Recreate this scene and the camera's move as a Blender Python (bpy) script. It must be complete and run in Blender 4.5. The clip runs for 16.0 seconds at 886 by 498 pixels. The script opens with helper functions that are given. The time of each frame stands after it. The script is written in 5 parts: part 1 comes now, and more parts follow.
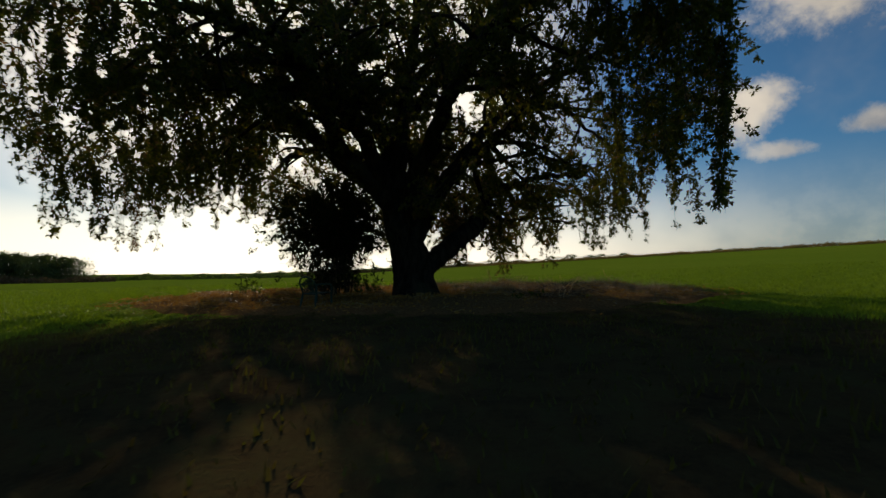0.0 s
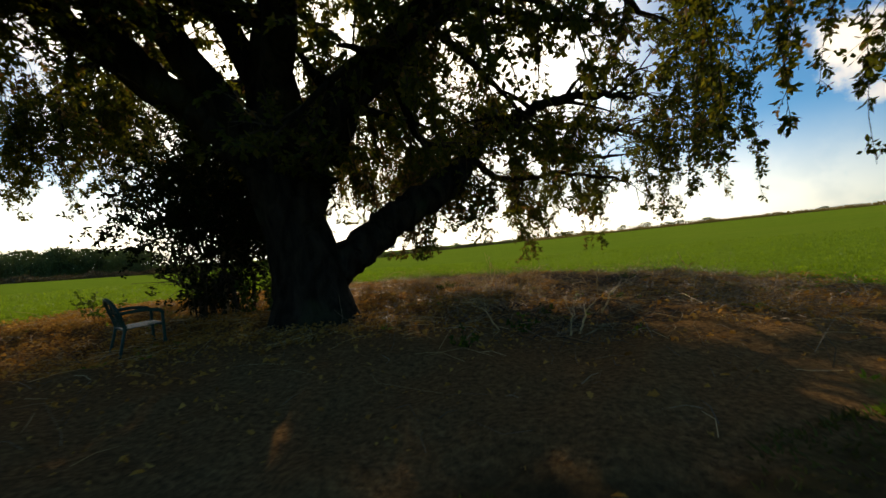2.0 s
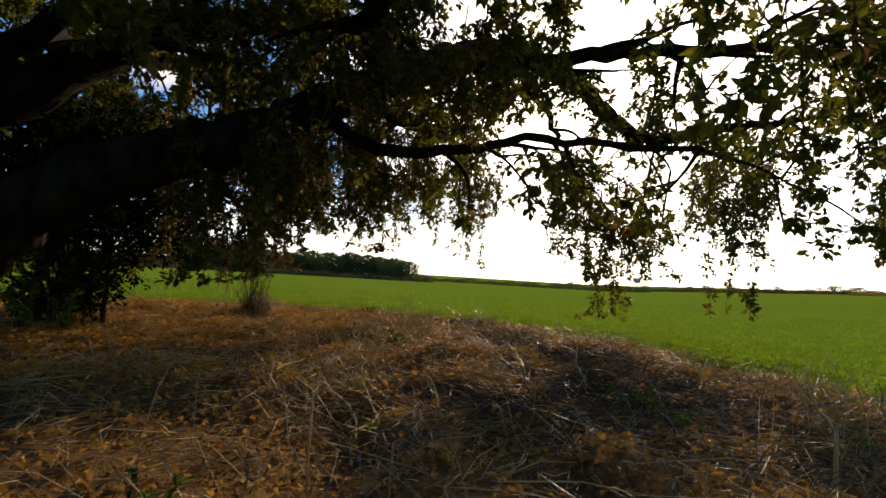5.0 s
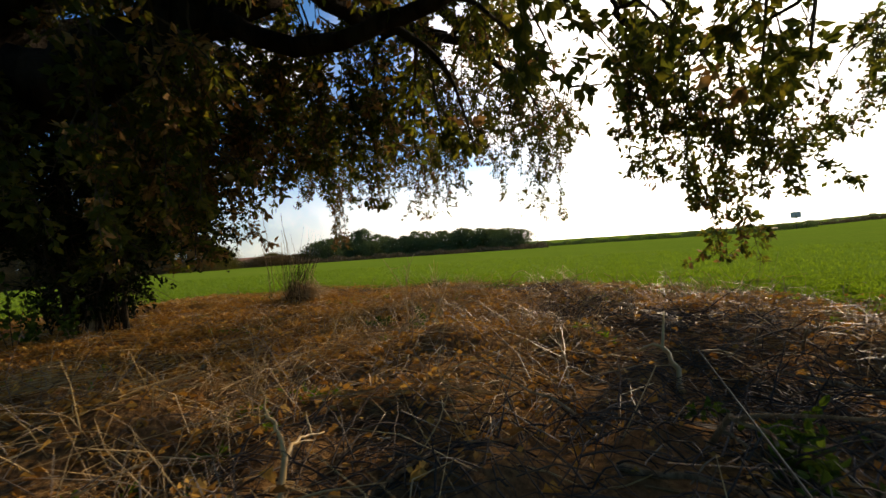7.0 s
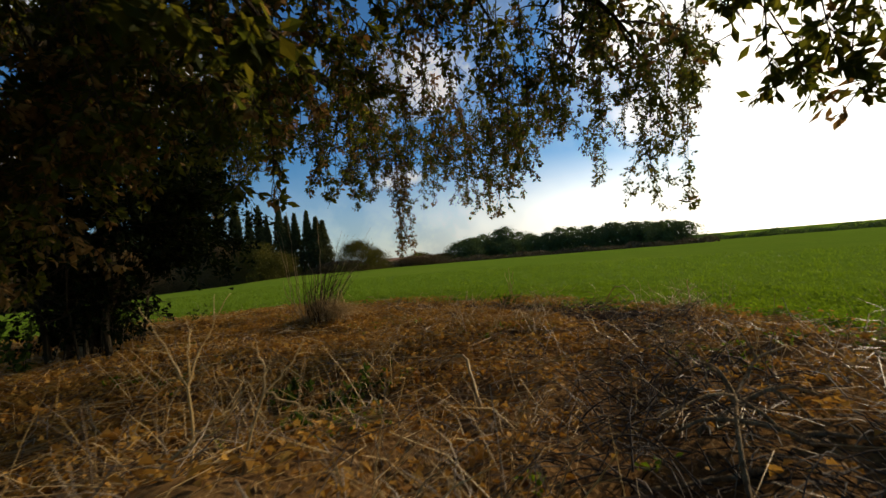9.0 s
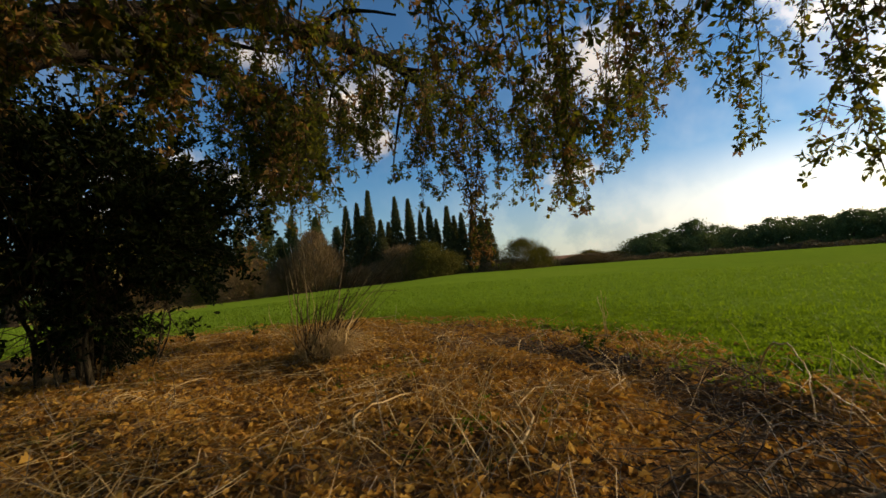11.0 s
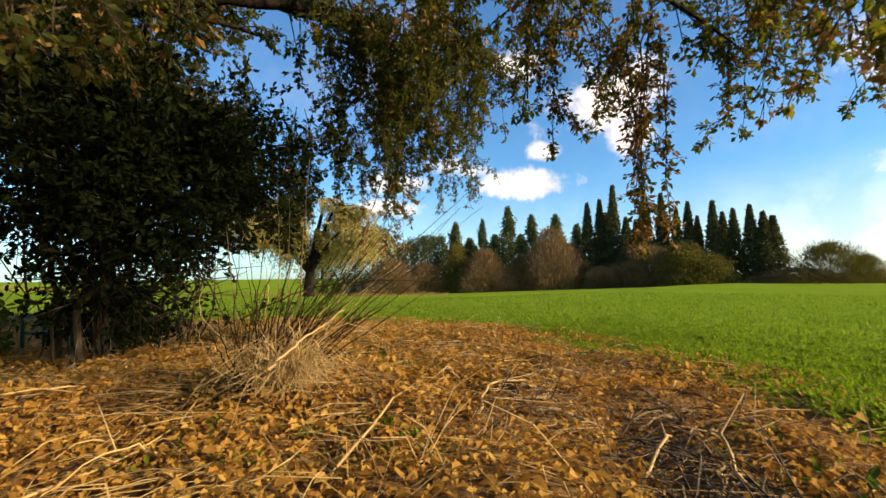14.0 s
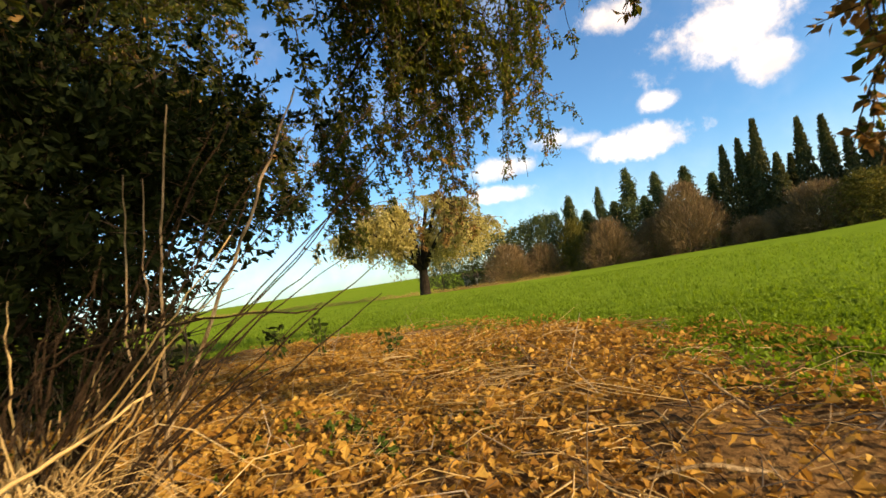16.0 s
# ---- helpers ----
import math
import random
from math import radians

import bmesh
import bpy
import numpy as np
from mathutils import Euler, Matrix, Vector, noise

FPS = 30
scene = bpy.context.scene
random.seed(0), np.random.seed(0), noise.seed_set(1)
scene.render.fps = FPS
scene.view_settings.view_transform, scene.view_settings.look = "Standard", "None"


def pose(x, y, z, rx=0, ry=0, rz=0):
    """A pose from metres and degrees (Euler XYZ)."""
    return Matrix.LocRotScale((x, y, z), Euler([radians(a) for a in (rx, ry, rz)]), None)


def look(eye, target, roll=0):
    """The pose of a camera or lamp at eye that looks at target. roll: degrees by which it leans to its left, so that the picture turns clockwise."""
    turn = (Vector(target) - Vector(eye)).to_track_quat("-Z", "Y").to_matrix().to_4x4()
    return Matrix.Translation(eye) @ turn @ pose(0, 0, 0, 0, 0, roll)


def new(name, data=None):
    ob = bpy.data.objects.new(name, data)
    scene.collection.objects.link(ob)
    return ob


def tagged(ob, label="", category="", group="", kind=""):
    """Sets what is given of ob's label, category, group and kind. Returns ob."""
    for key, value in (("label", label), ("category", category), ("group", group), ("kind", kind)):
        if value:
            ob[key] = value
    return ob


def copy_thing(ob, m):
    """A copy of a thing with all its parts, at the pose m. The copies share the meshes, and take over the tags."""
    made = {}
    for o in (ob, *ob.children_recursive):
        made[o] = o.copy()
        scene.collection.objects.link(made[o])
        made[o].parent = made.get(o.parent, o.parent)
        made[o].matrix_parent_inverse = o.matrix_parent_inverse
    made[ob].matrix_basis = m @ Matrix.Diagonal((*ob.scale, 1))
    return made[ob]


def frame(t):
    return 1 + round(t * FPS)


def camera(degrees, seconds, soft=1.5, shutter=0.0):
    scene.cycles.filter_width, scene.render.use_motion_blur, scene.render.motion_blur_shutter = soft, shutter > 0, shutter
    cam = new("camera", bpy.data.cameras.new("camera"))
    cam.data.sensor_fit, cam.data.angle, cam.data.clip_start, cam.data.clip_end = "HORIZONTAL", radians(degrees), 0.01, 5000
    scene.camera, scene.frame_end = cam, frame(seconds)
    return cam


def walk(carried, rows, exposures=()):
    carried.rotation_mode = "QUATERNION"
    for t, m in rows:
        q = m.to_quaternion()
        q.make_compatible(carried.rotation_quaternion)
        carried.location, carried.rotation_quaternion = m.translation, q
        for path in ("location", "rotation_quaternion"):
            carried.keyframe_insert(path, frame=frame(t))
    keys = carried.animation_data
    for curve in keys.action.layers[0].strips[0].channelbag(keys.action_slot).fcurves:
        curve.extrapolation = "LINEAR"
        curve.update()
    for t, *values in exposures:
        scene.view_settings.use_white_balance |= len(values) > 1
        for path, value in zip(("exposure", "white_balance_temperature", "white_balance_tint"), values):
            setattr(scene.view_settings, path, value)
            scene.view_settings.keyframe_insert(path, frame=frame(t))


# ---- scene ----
cam = camera(90.4, 16.0, soft=1.5, shutter=0.2)
PATH = [
    (0, (0.925, 4.902, 0.596), (0.989, 6.899, 0.700), -0.45),
    (0.5, (1.550, 6.105, 0.726), (1.528, 8.104, 0.775), -1.39),
    (1, (2.059, 7.388, 0.868), (1.979, 9.386, 0.868), -2.13),
    (1.5, (2.513, 8.659, 0.913), (2.376, 10.654, 0.912), -2.87),
    (2, (3.012, 9.870, 0.900), (2.772, 11.856, 0.905), -3.05),
    (2.5, (3.430, 11.052, 0.881), (3.045, 13.014, 0.906), -3.01),
    (3, (3.819, 12.318, 0.782), (3.266, 14.237, 0.875), -1.91),
    (5.5, (6.543, 15.824, 1.029), (5.168, 17.274, 1.116), 2.50),
    (6, (6.373, 16.286, 1.009), (4.915, 17.654, 1.044), -0.32),
    (6.5, (6.152, 16.774, 0.922), (4.612, 18.050, 0.920), -2.89),
    (7, (5.929, 17.276, 0.842), (4.310, 18.451, 0.833), -3.75),
    (7.5, (5.678, 17.821, 0.789), (3.979, 18.876, 0.782), -4.50),
    (8, (5.421, 18.399, 0.784), (3.641, 19.312, 0.787), -4.84),
    (8.5, (5.141, 18.978, 0.807), (3.290, 19.734, 0.825), -4.79),
    (9, (4.806, 19.586, 0.879), (2.894, 20.169, 0.909), -4.79),
    (11.5, (2.540, 21.897, 0.984), (0.578, 21.519, 1.078), -3.77),
    (12, (2.009, 22.148, 0.944), (0.094, 21.581, 1.048), -2.55),
    (12.5, (1.481, 22.313, 0.918), (-0.372, 21.568, 1.026), -1.54),
    (13, (0.940, 22.391, 0.869), (-0.835, 21.476, 0.980), -0.56),
    (13.5, (0.427, 22.384, 0.822), (-1.259, 21.314, 0.936), 0.05),
    (14, (-0.065, 22.315, 0.763), (-1.665, 21.122, 0.891), -0.64),
    (14.5, (-0.560, 22.181, 0.725), (-2.073, 20.881, 0.865), -1.73),
    (15, (-1.050, 22.002, 0.712), (-2.466, 20.600, 0.878), -3.13),
    (15.5, (-1.498, 21.828, 0.736), (-2.813, 20.330, 0.896), -5.76),
    (16, (-1.971, 21.609, 0.768), (-3.200, 20.035, 0.881), -8.77),
]
EXPOSURES = [(0, -1.45, 7900, 10), (0.75, -1.12, 8300, 9), (1.5, -0.72, 8400, 10), (3, -0.3, 8400, 12), (5.5, -0.36, 7850, 18), (7, -0.26, 7850, 18), (9, -0.76, 7600, 12), (11.5, -0.34, 8600, 14), (12.5, 0.12, 8350, 13), (14.5, 0.55, 8750, 16), (16, 0.6, 9400, 18)]
walk(cam, [(t, look(eye, target, roll)) for t, eye, target, roll in PATH], EXPOSURES)

# ---- world and sun ----
SUN_AZ, SUN_EL = 16.8, 21.9      # degrees left of +y, and above the horizon


def heading(az, el=0.0):
    """Unit vector, az degrees to the left of +y, el degrees up."""
    a, e = radians(az), radians(el)
    return Vector((-math.sin(a) * math.cos(e), math.cos(a) * math.cos(e), math.sin(e)))


class Net:
    """Short hand for shader nodes."""

    def __init__(self, tree):
        self.t = tree
        tree.nodes.clear()

    def add(self, kind, **props):
        n = self.t.nodes.new(kind)
        for key, value in props.items():
            if key == "op":
                n.operation = value
            elif key == "blend":
                n.blend_type = value
            elif key == "data":
                n.data_type = value
        return n

    def set(self, socket, value):
        if isinstance(value, bpy.types.NodeSocket):
            self.t.links.new(value, socket)
        elif value is not None:
            socket.default_value = value

    def math(self, op, a, b=None, c=None):
        n = self.add("ShaderNodeMath", op=op)
        for i, value in enumerate((a, b, c)):
            self.set(n.inputs[i], value)
        return n.outputs[0]

    def noise(self, vec, scale, detail=4.0, rough=0.55, distort=0.0):
        n = self.add("ShaderNodeTexNoise")
        self.set(n.inputs["Vector"], vec)
        self.set(n.inputs["Scale"], scale)
        self.set(n.inputs["Detail"], detail)
        self.set(n.inputs["Roughness"], rough)
        self.set(n.inputs["Distortion"], distort)
        return n.outputs[0]

    def ramp(self, fac, lo, hi, a=0.0, b=1.0):
        n = self.add("ShaderNodeMapRange")
        n.interpolation_type = "SMOOTHSTEP"
        for i, value in enumerate((fac, lo, hi, a, b)):
            self.set(n.inputs[i], value)
        return n.outputs[0]

    def mix(self, fac, a, b):
        n = self.add("ShaderNodeMix", data="RGBA")
        self.set(n.inputs[0], fac)
        self.set(n.inputs[6], a)
        self.set(n.inputs[7], b)
        return n.outputs[2]

    def colours(self, fac, stops):
        n = self.add("ShaderNodeValToRGB")
        el = n.color_ramp.elements
        while len(el) < len(stops):
            el.new(0.5)
        for e, (p, c) in zip(el, stops):
            e.position, e.color = p, (*c, 1)
        self.set(n.inputs[0], fac)
        return n.outputs[0]

    def bump(self, height, strength, distance):
        n = self.add("ShaderNodeBump")
        self.set(n.inputs["Height"], height)
        self.set(n.inputs["Strength"], strength)
        self.set(n.inputs["Distance"], distance)
        return n.outputs[0]

    def surface(self, colour, rough=0.8, normal=None, spec=0.3, through_light=0.0, through_colour=None):
        p = self.add("ShaderNodeBsdfPrincipled")
        self.set(p.inputs["Base Color"], colour)
        self.set(p.inputs["Roughness"], rough)
        self.set(p.inputs["Specular IOR Level"], spec)
        self.set(p.inputs["Normal"], normal)
        out = p.outputs[0]
        if through_light:
            tr = self.add("ShaderNodeBsdfTranslucent")
            self.set(tr.inputs[0], through_colour or colour)
            m = self.add("ShaderNodeMixShader")
            self.set(m.inputs[0], through_light)
            self.set(m.inputs[1], out)
            self.set(m.inputs[2], tr.outputs[0])
            out = m.outputs[0]
        o = self.add("ShaderNodeOutputMaterial")
        self.set(o.inputs[0], out)


# (az, el, half width, half height in degrees, weight) of the cumulus clouds
CLOUDS = [(117, 12, 6.2, 1.7, 1.0), (122.5, 13.6, 2.6, .9, .6), (106.5, 20.5, 6, 3.6, 1.0), (103.5, 16.6, 2.8, 1.8, .9), (113.4, 15.6, 2.2, 1.0, .8), (132.5, 12.2, 4, 1.2, .8), (133.5, 8.9, 4, 1.0, .8), (126, 14.4, 2.6, 1.2, .7), (117, 25.8, 4, 1.6, .8), (78, 10, 4.5, 1.5, .8), (75.5, 21.5, 7, 4, .7), (-44, 26, 7, 3.4, 1.0), (-36, 17, 4, 2.8, 1.0), (-40, 12.2, 3, 1.0, .8), (-47, 13.5, 3, 1.3, .8), (46, 24, 9, 5.5, .65), (45, 14.5, 8, 3, .6)]


def make_world():
    world = bpy.data.worlds.new("sky")
    world.use_nodes = True
    scene.world = world
    n = Net(world.node_tree)
    sky = n.add("ShaderNodeTexSky")
    sky.sky_type, sky.sun_disc = "NISHITA", False
    sky.sun_elevation, sky.sun_rotation = radians(SUN_EL), radians(-SUN_AZ)
    sky.air_density, sky.dust_density, sky.ozone_density = 1.0, 0.5, 3.5
    at = n.add("ShaderNodeTexCoord").outputs["Generated"]
    sep = n.add("ShaderNodeSeparateXYZ")
    n.set(sep.inputs[0], at)
    x, y, z = sep.outputs
    el = n.math("ARCSINE", z)
    fine = n.noise(at, 8.0, 8.0, 0.66)
    edge = n.math("SUBTRACT", fine, 0.5)
    total = None
    for az, e, w, h, weight in CLOUDS:
        c = heading(az)
        s = Vector((c.y, -c.x, 0))
        side = n.math("ADD", n.math("MULTIPLY", x, s.x), n.math("MULTIPLY", y, s.y))
        front = n.math("ADD", n.math("MULTIPLY", x, c.x), n.math("MULTIPLY", y, c.y))
        u = n.math("DIVIDE", n.math("ARCTAN2", side, front), radians(w))
        v = n.math("DIVIDE", n.math("SUBTRACT", el, radians(e)), radians(h))
        d = n.math("SQRT", n.math("ADD", n.math("MULTIPLY", u, u), n.math("MULTIPLY", v, v)))
        puff = n.math("MULTIPLY", n.ramp(n.math("ADD", d, n.math("MULTIPLY", edge, -3.6)), 1.35, 0.25), weight)
        total = puff if total is None else n.math("MAXIMUM", total, puff)
    # thin veil of vapour that whitens the sky round the sun and near the horizon
    sunway = heading(SUN_AZ, SUN_EL)
    dot = n.add("ShaderNodeVectorMath", op="DOT_PRODUCT")
    n.set(dot.inputs[0], at)
    dot.inputs[1].default_value = sunway
    near = n.ramp(dot.outputs["Value"], 0.77, 1.0)
    wisps = n.ramp(n.noise(at, 3.2, 5.0, 0.6), 0.45, 0.75)
    veil = n.math("MULTIPLY", n.math("ADD", n.math("MULTIPLY", near, 0.75), n.math("MULTIPLY", wisps, 0.12)), n.ramp(z, -0.02, 0.06))
    cloudy = n.math("MAXIMUM", n.math("MULTIPLY", total, 0.9), veil)
    # haze low over the land, thicker towards the sun
    low = n.ramp(z, 0.24, 0.0)
    wide = n.ramp(dot.outputs["Value"], 0.0, 0.85, 0.22, 0.9)
    cloudy = n.math("MAXIMUM", cloudy, n.math("MULTIPLY", low, wide))
    shade = n.mix(n.ramp(n.noise(at, 14.0, 6.0, 0.6), 0.35, 0.65), (6.6, 6.7, 7.2, 1), (10.5, 10.2, 9.8, 1))
    lit = n.mix(n.ramp(dot.outputs["Value"], 0.45, 1.0), shade, (36.0, 34.5, 32.0, 1))
    clear = n.add("ShaderNodeMix", data="RGBA", blend="MULTIPLY")
    n.set(clear.inputs[0], 1.0)
    n.set(clear.inputs[6], sky.outputs[0])
    n.set(clear.inputs[7], (0.5, 1.16, 1.62, 1))
    colour = n.mix(cloudy, clear.outputs[2], lit)
    back = n.add("ShaderNodeBackground")
    n.set(back.inputs[0], colour)
    back.inputs[1].default_value = 0.12
    out = n.add("ShaderNodeOutputWorld")
    n.set(out.inputs[0], back.outputs[0])


make_world()
sun_data = bpy.data.lights.new("sun", "SUN")
sun_data.energy, sun_data.angle, sun_data.color = 5.0, radians(0.6), (1.0, 0.88, 0.7)
sun = new("sun", sun_data)
sun.matrix_world = look((0, 0, 0), -heading(SUN_AZ, SUN_EL))

# ---- materials ----


def material(name):
    m = bpy.data.materials.new(name)
    m.use_nodes = True
    return m, Net(m.node_tree)


def place_of(n):
    return n.add("ShaderNodeTexCoord").outputs["Object"]


def leaf_material(name, stops, glow=0.45, rough=0.5, tint=(1.25, 1.2, 0.5)):
    """Leaves of many shades, one shade a leaf, with some light passing through."""
    m, n = material(name)
    rnd = n.add("ShaderNodeNewGeometry").outputs["Random Per Island"]
    patch = n.noise(place_of(n), 0.9, 2.0)
    f = n.math("ADD", n.math("MULTIPLY", rnd, 0.7), n.math("MULTIPLY", patch, 0.3))
    col = n.colours(f, stops)
    spots = n.noise(place_of(n), 60.0, 2.0)
    col = n.mix(n.ramp(spots, 0.45, 0.8, 0.0, 0.5), col, n.mix(0.55, col, (0.03, 0.025, 0.01, 1)))
    warm = n.mix(1.0, col, col)
    lighter = n.add("ShaderNodeMix", data="RGBA", blend="MULTIPLY")
    n.set(lighter.inputs[0], 1.0)
    n.set(lighter.inputs[6], warm)
    n.set(lighter.inputs[7], (*tint, 1))
    n.surface(col, rough, None, 0.05, glow, lighter.outputs[2])
    return m


def bark_material(name, dark, light, scale=7.0):
    m, n = material(name)
    at = place_of(n)
    stretch = n.add("ShaderNodeMapping")
    n.set(stretch.inputs[0], at)
    stretch.inputs[3].default_value = (1, 1, 0.3)
    ridges = n.noise(stretch.outputs[0], scale, 6.0, 0.65, 0.6)
    moss = n.noise(at, 1.3, 3.0)
    col = n.mix(n.ramp(ridges, 0.3, 0.7), (*dark, 1), (*light, 1))
    col = n.mix(n.ramp(moss, 0.55, 0.75, 0.0, 0.45), col, (0.07, 0.085, 0.035, 1))
    n.surface(col, 0.95, n.bump(ridges, 1.0, 0.09), 0.04)
    return m


def straw_material(name, stops, rough=0.42, glow=0.15):
    m, n = material(name)
    rnd = n.add("ShaderNodeNewGeometry").outputs["Random Per Island"]
    grain = n.noise(place_of(n), 35.0, 3.0)
    col = n.colours(n.math("ADD", n.math("MULTIPLY", rnd, 0.8), n.math("MULTIPLY", grain, 0.2)), stops)
    n.surface(col, rough, None, 0.3, glow)
    return m


def ground_material():
    m, n = material("field_and_litter_soil")
    at = place_of(n)
    sep = n.add("ShaderNodeSeparateXYZ")
    n.set(sep.inputs[0], at)
    x, y, _ = sep.outputs
    # the litter lies in a wide oval round the tree
    u = n.math("DIVIDE", n.math("SUBTRACT", x, LITTER_X), LITTER_RX)
    v = n.math("DIVIDE", n.math("SUBTRACT", y, LITTER_Y), LITTER_RY)
    d = n.math("SQRT", n.math("ADD", n.math("MULTIPLY", u, u), n.math("MULTIPLY", v, v)))
    ragged = n.math("ADD", d, n.math("MULTIPLY", n.math("SUBTRACT", n.noise(at, 1.1, 5.0, 0.65), 0.5), 0.35))
    inside = n.ramp(ragged, 1.06, 0.97)
    fine = n.noise(at, 26.0, 6.0, 0.7)
    mid = n.noise(at, 3.0, 4.0)
    broad = n.noise(at, 0.06, 3.0)
    drill = n.add("ShaderNodeMapping")
    n.set(drill.inputs[0], at)
    drill.inputs[2].default_value = (0, 0, radians(28))
    drill.inputs[3].default_value = (0.02, 1.2, 1)
    rows = n.noise(drill.outputs[0], 1.0, 3.0)
    green = n.colours(n.math("ADD", n.math("MULTIPLY", fine, 0.55), n.math("MULTIPLY", mid, 0.45)), [(0.25, (0.075, 0.12, 0.014)), (0.5, (0.132, 0.212, 0.02)), (0.75, (0.182, 0.272, 0.03))])
    green = n.mix(n.ramp(broad, 0.4, 0.7, 0.0, 0.45), green, (0.165, 0.228, 0.026, 1))
    tufts = n.noise(at, 0.45, 4.0, 0.6)
    green = n.mix(n.ramp(tufts, 0.42, 0.72, 0.0, 0.22), green, (0.085, 0.15, 0.012, 1))
    green = n.mix(n.ramp(rows, 0.5, 0.75, 0.0, 0.2), green, (0.09, 0.14, 0.012, 1))
    brown = n.colours(fine, [(0.3, (0.07, 0.041, 0.02)), (0.5, (0.19, 0.108, 0.045)), (0.7, (0.32, 0.19, 0.078))])
    # rough fallow ground south of the tree
    fu = n.math("DIVIDE", n.math("SUBTRACT", x, FALLOW_X), FALLOW_RX)
    fv = n.math("DIVIDE", n.math("SUBTRACT", y, FALLOW_Y), FALLOW_RY)
    fd = n.math("SQRT", n.math("ADD", n.math("MULTIPLY", fu, fu), n.math("MULTIPLY", fv, fv)))
    fallow = n.ramp(n.math("ADD", fd, n.math("MULTIPLY", n.math("SUBTRACT", n.noise(at, 0.9, 5.0, 0.65), 0.5), 0.5)), 1.1, 0.85)
    rough_ground = n.colours(n.math("ADD", n.math("MULTIPLY", fine, 0.4), n.math("MULTIPLY", mid, 0.6)), [(0.3, (0.045, 0.03, 0.017)), (0.5, (0.085, 0.06, 0.027)), (0.7, (0.09, 0.082, 0.031))])
    green = n.mix(fallow, green, rough_ground)
    col = n.mix(inside, green, brown)
    n.surface(col, 1.0, n.bump(n.math("ADD", fine, n.math("MULTIPLY", mid, 0.6)), 0.8, 0.05), 0.0)
    return m


def plain_material(name, colour, rough=0.6, spec=0.3, grain=40.0, amount=0.25, relief=0.0):
    m, n = material(name)
    at = place_of(n)
    g = n.noise(at, grain, 4.0)
    dirt = n.noise(at, grain * 0.12, 3.0)
    dark = tuple(c * 0.55 for c in colour)
    col = n.mix(n.math("MULTIPLY", n.ramp(n.math("ADD", n.math("MULTIPLY", g, 0.5), n.math("MULTIPLY", dirt, 0.5)), 0.4, 0.7), amount), (*colour, 1), (*dark, 1))
    n.surface(col, rough, n.bump(g, relief, 0.01) if relief else None, spec)
    return m


LITTER_X, LITTER_Y, LITTER_RX, LITTER_RY = 1.0, 17.7, 7.4, 6.4
FALLOW_X, FALLOW_Y, FALLOW_RX, FALLOW_RY = 1.5, 6.5, 6.0, 7.5
MAT_GROUND = ground_material()
# near-black tones hold the darkness of a backlit silhouette in the bark colour
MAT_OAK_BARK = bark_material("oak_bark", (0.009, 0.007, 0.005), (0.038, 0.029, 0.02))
MAT_TWIG = bark_material("twig_bark", (0.05, 0.037, 0.025), (0.12, 0.09, 0.06), 20.0)
MAT_OAK_LEAF = leaf_material("oak_leaf", [(0.0, (0.036, 0.052, 0.017)), (0.45, (0.066, 0.082, 0.022)), (0.7, (0.11, 0.112, 0.027)), (0.88, (0.14, 0.12, 0.031)), (1.0, (0.22, 0.145, 0.042))], 0.6, 0.5, (1.4, 1.3, 0.5))
MAT_BROWN_LEAF = leaf_material("dry_oak_leaf", [(0.0, (0.09, 0.05, 0.02)), (0.4, (0.22, 0.12, 0.04)), (0.7, (0.34, 0.2, 0.07)), (1.0, (0.45, 0.3, 0.12))], 0.3, 0.6, (1.1, 1.0, 0.8))
# coloured near black as if backlit, the lightest few as if sun caught them
MAT_BUSH_LEAF = leaf_material("backlit_shrub_leaf", [(0.0, (0.007, 0.012, 0.004)), (0.55, (0.012, 0.02, 0.006)), (0.88, (0.022, 0.032, 0.008)), (1.0, (0.1, 0.13, 0.022))], 0.3, 0.7)
MAT_STRAW = straw_material("dry_straw", [(0.0, (0.18, 0.11, 0.045)), (0.4, (0.4, 0.26, 0.1)), (0.75, (0.58, 0.4, 0.165)), (1.0, (0.66, 0.51, 0.27))])
MAT_BRUSH = straw_material("dead_brushwood", [(0.0, (0.06, 0.042, 0.026)), (0.4, (0.14, 0.1, 0.062)), (0.75, (0.27, 0.2, 0.125)), (1.0, (0.46, 0.37, 0.25))], 0.5, 0.0)
# brushwood darkened in colour so that the heaps look deep in shade
MAT_SHADE_BRUSH = straw_material("shade_dark_brushwood", [(0.0, (0.022, 0.015, 0.01)), (0.55, (0.055, 0.038, 0.025)), (0.9, (0.11, 0.08, 0.052)), (1.0, (0.36, 0.28, 0.18))], 0.8, 0.0)
MAT_WEED = leaf_material("dark_weed", [(0.0, (0.08, 0.052, 0.022)), (0.6, (0.085, 0.085, 0.022)), (1.0, (0.12, 0.13, 0.03))], 0.35, 0.6)
MAT_GRASS = leaf_material("young_wheat", [(0.0, (0.09, 0.15, 0.018)), (0.5, (0.135, 0.215, 0.024)), (0.85, (0.182, 0.27, 0.034)), (1.0, (0.25, 0.27, 0.06))], 0.5, 0.5, (1.2, 1.2, 0.5))

# ---- mesh helpers ----
rng = np.random.default_rng(7)


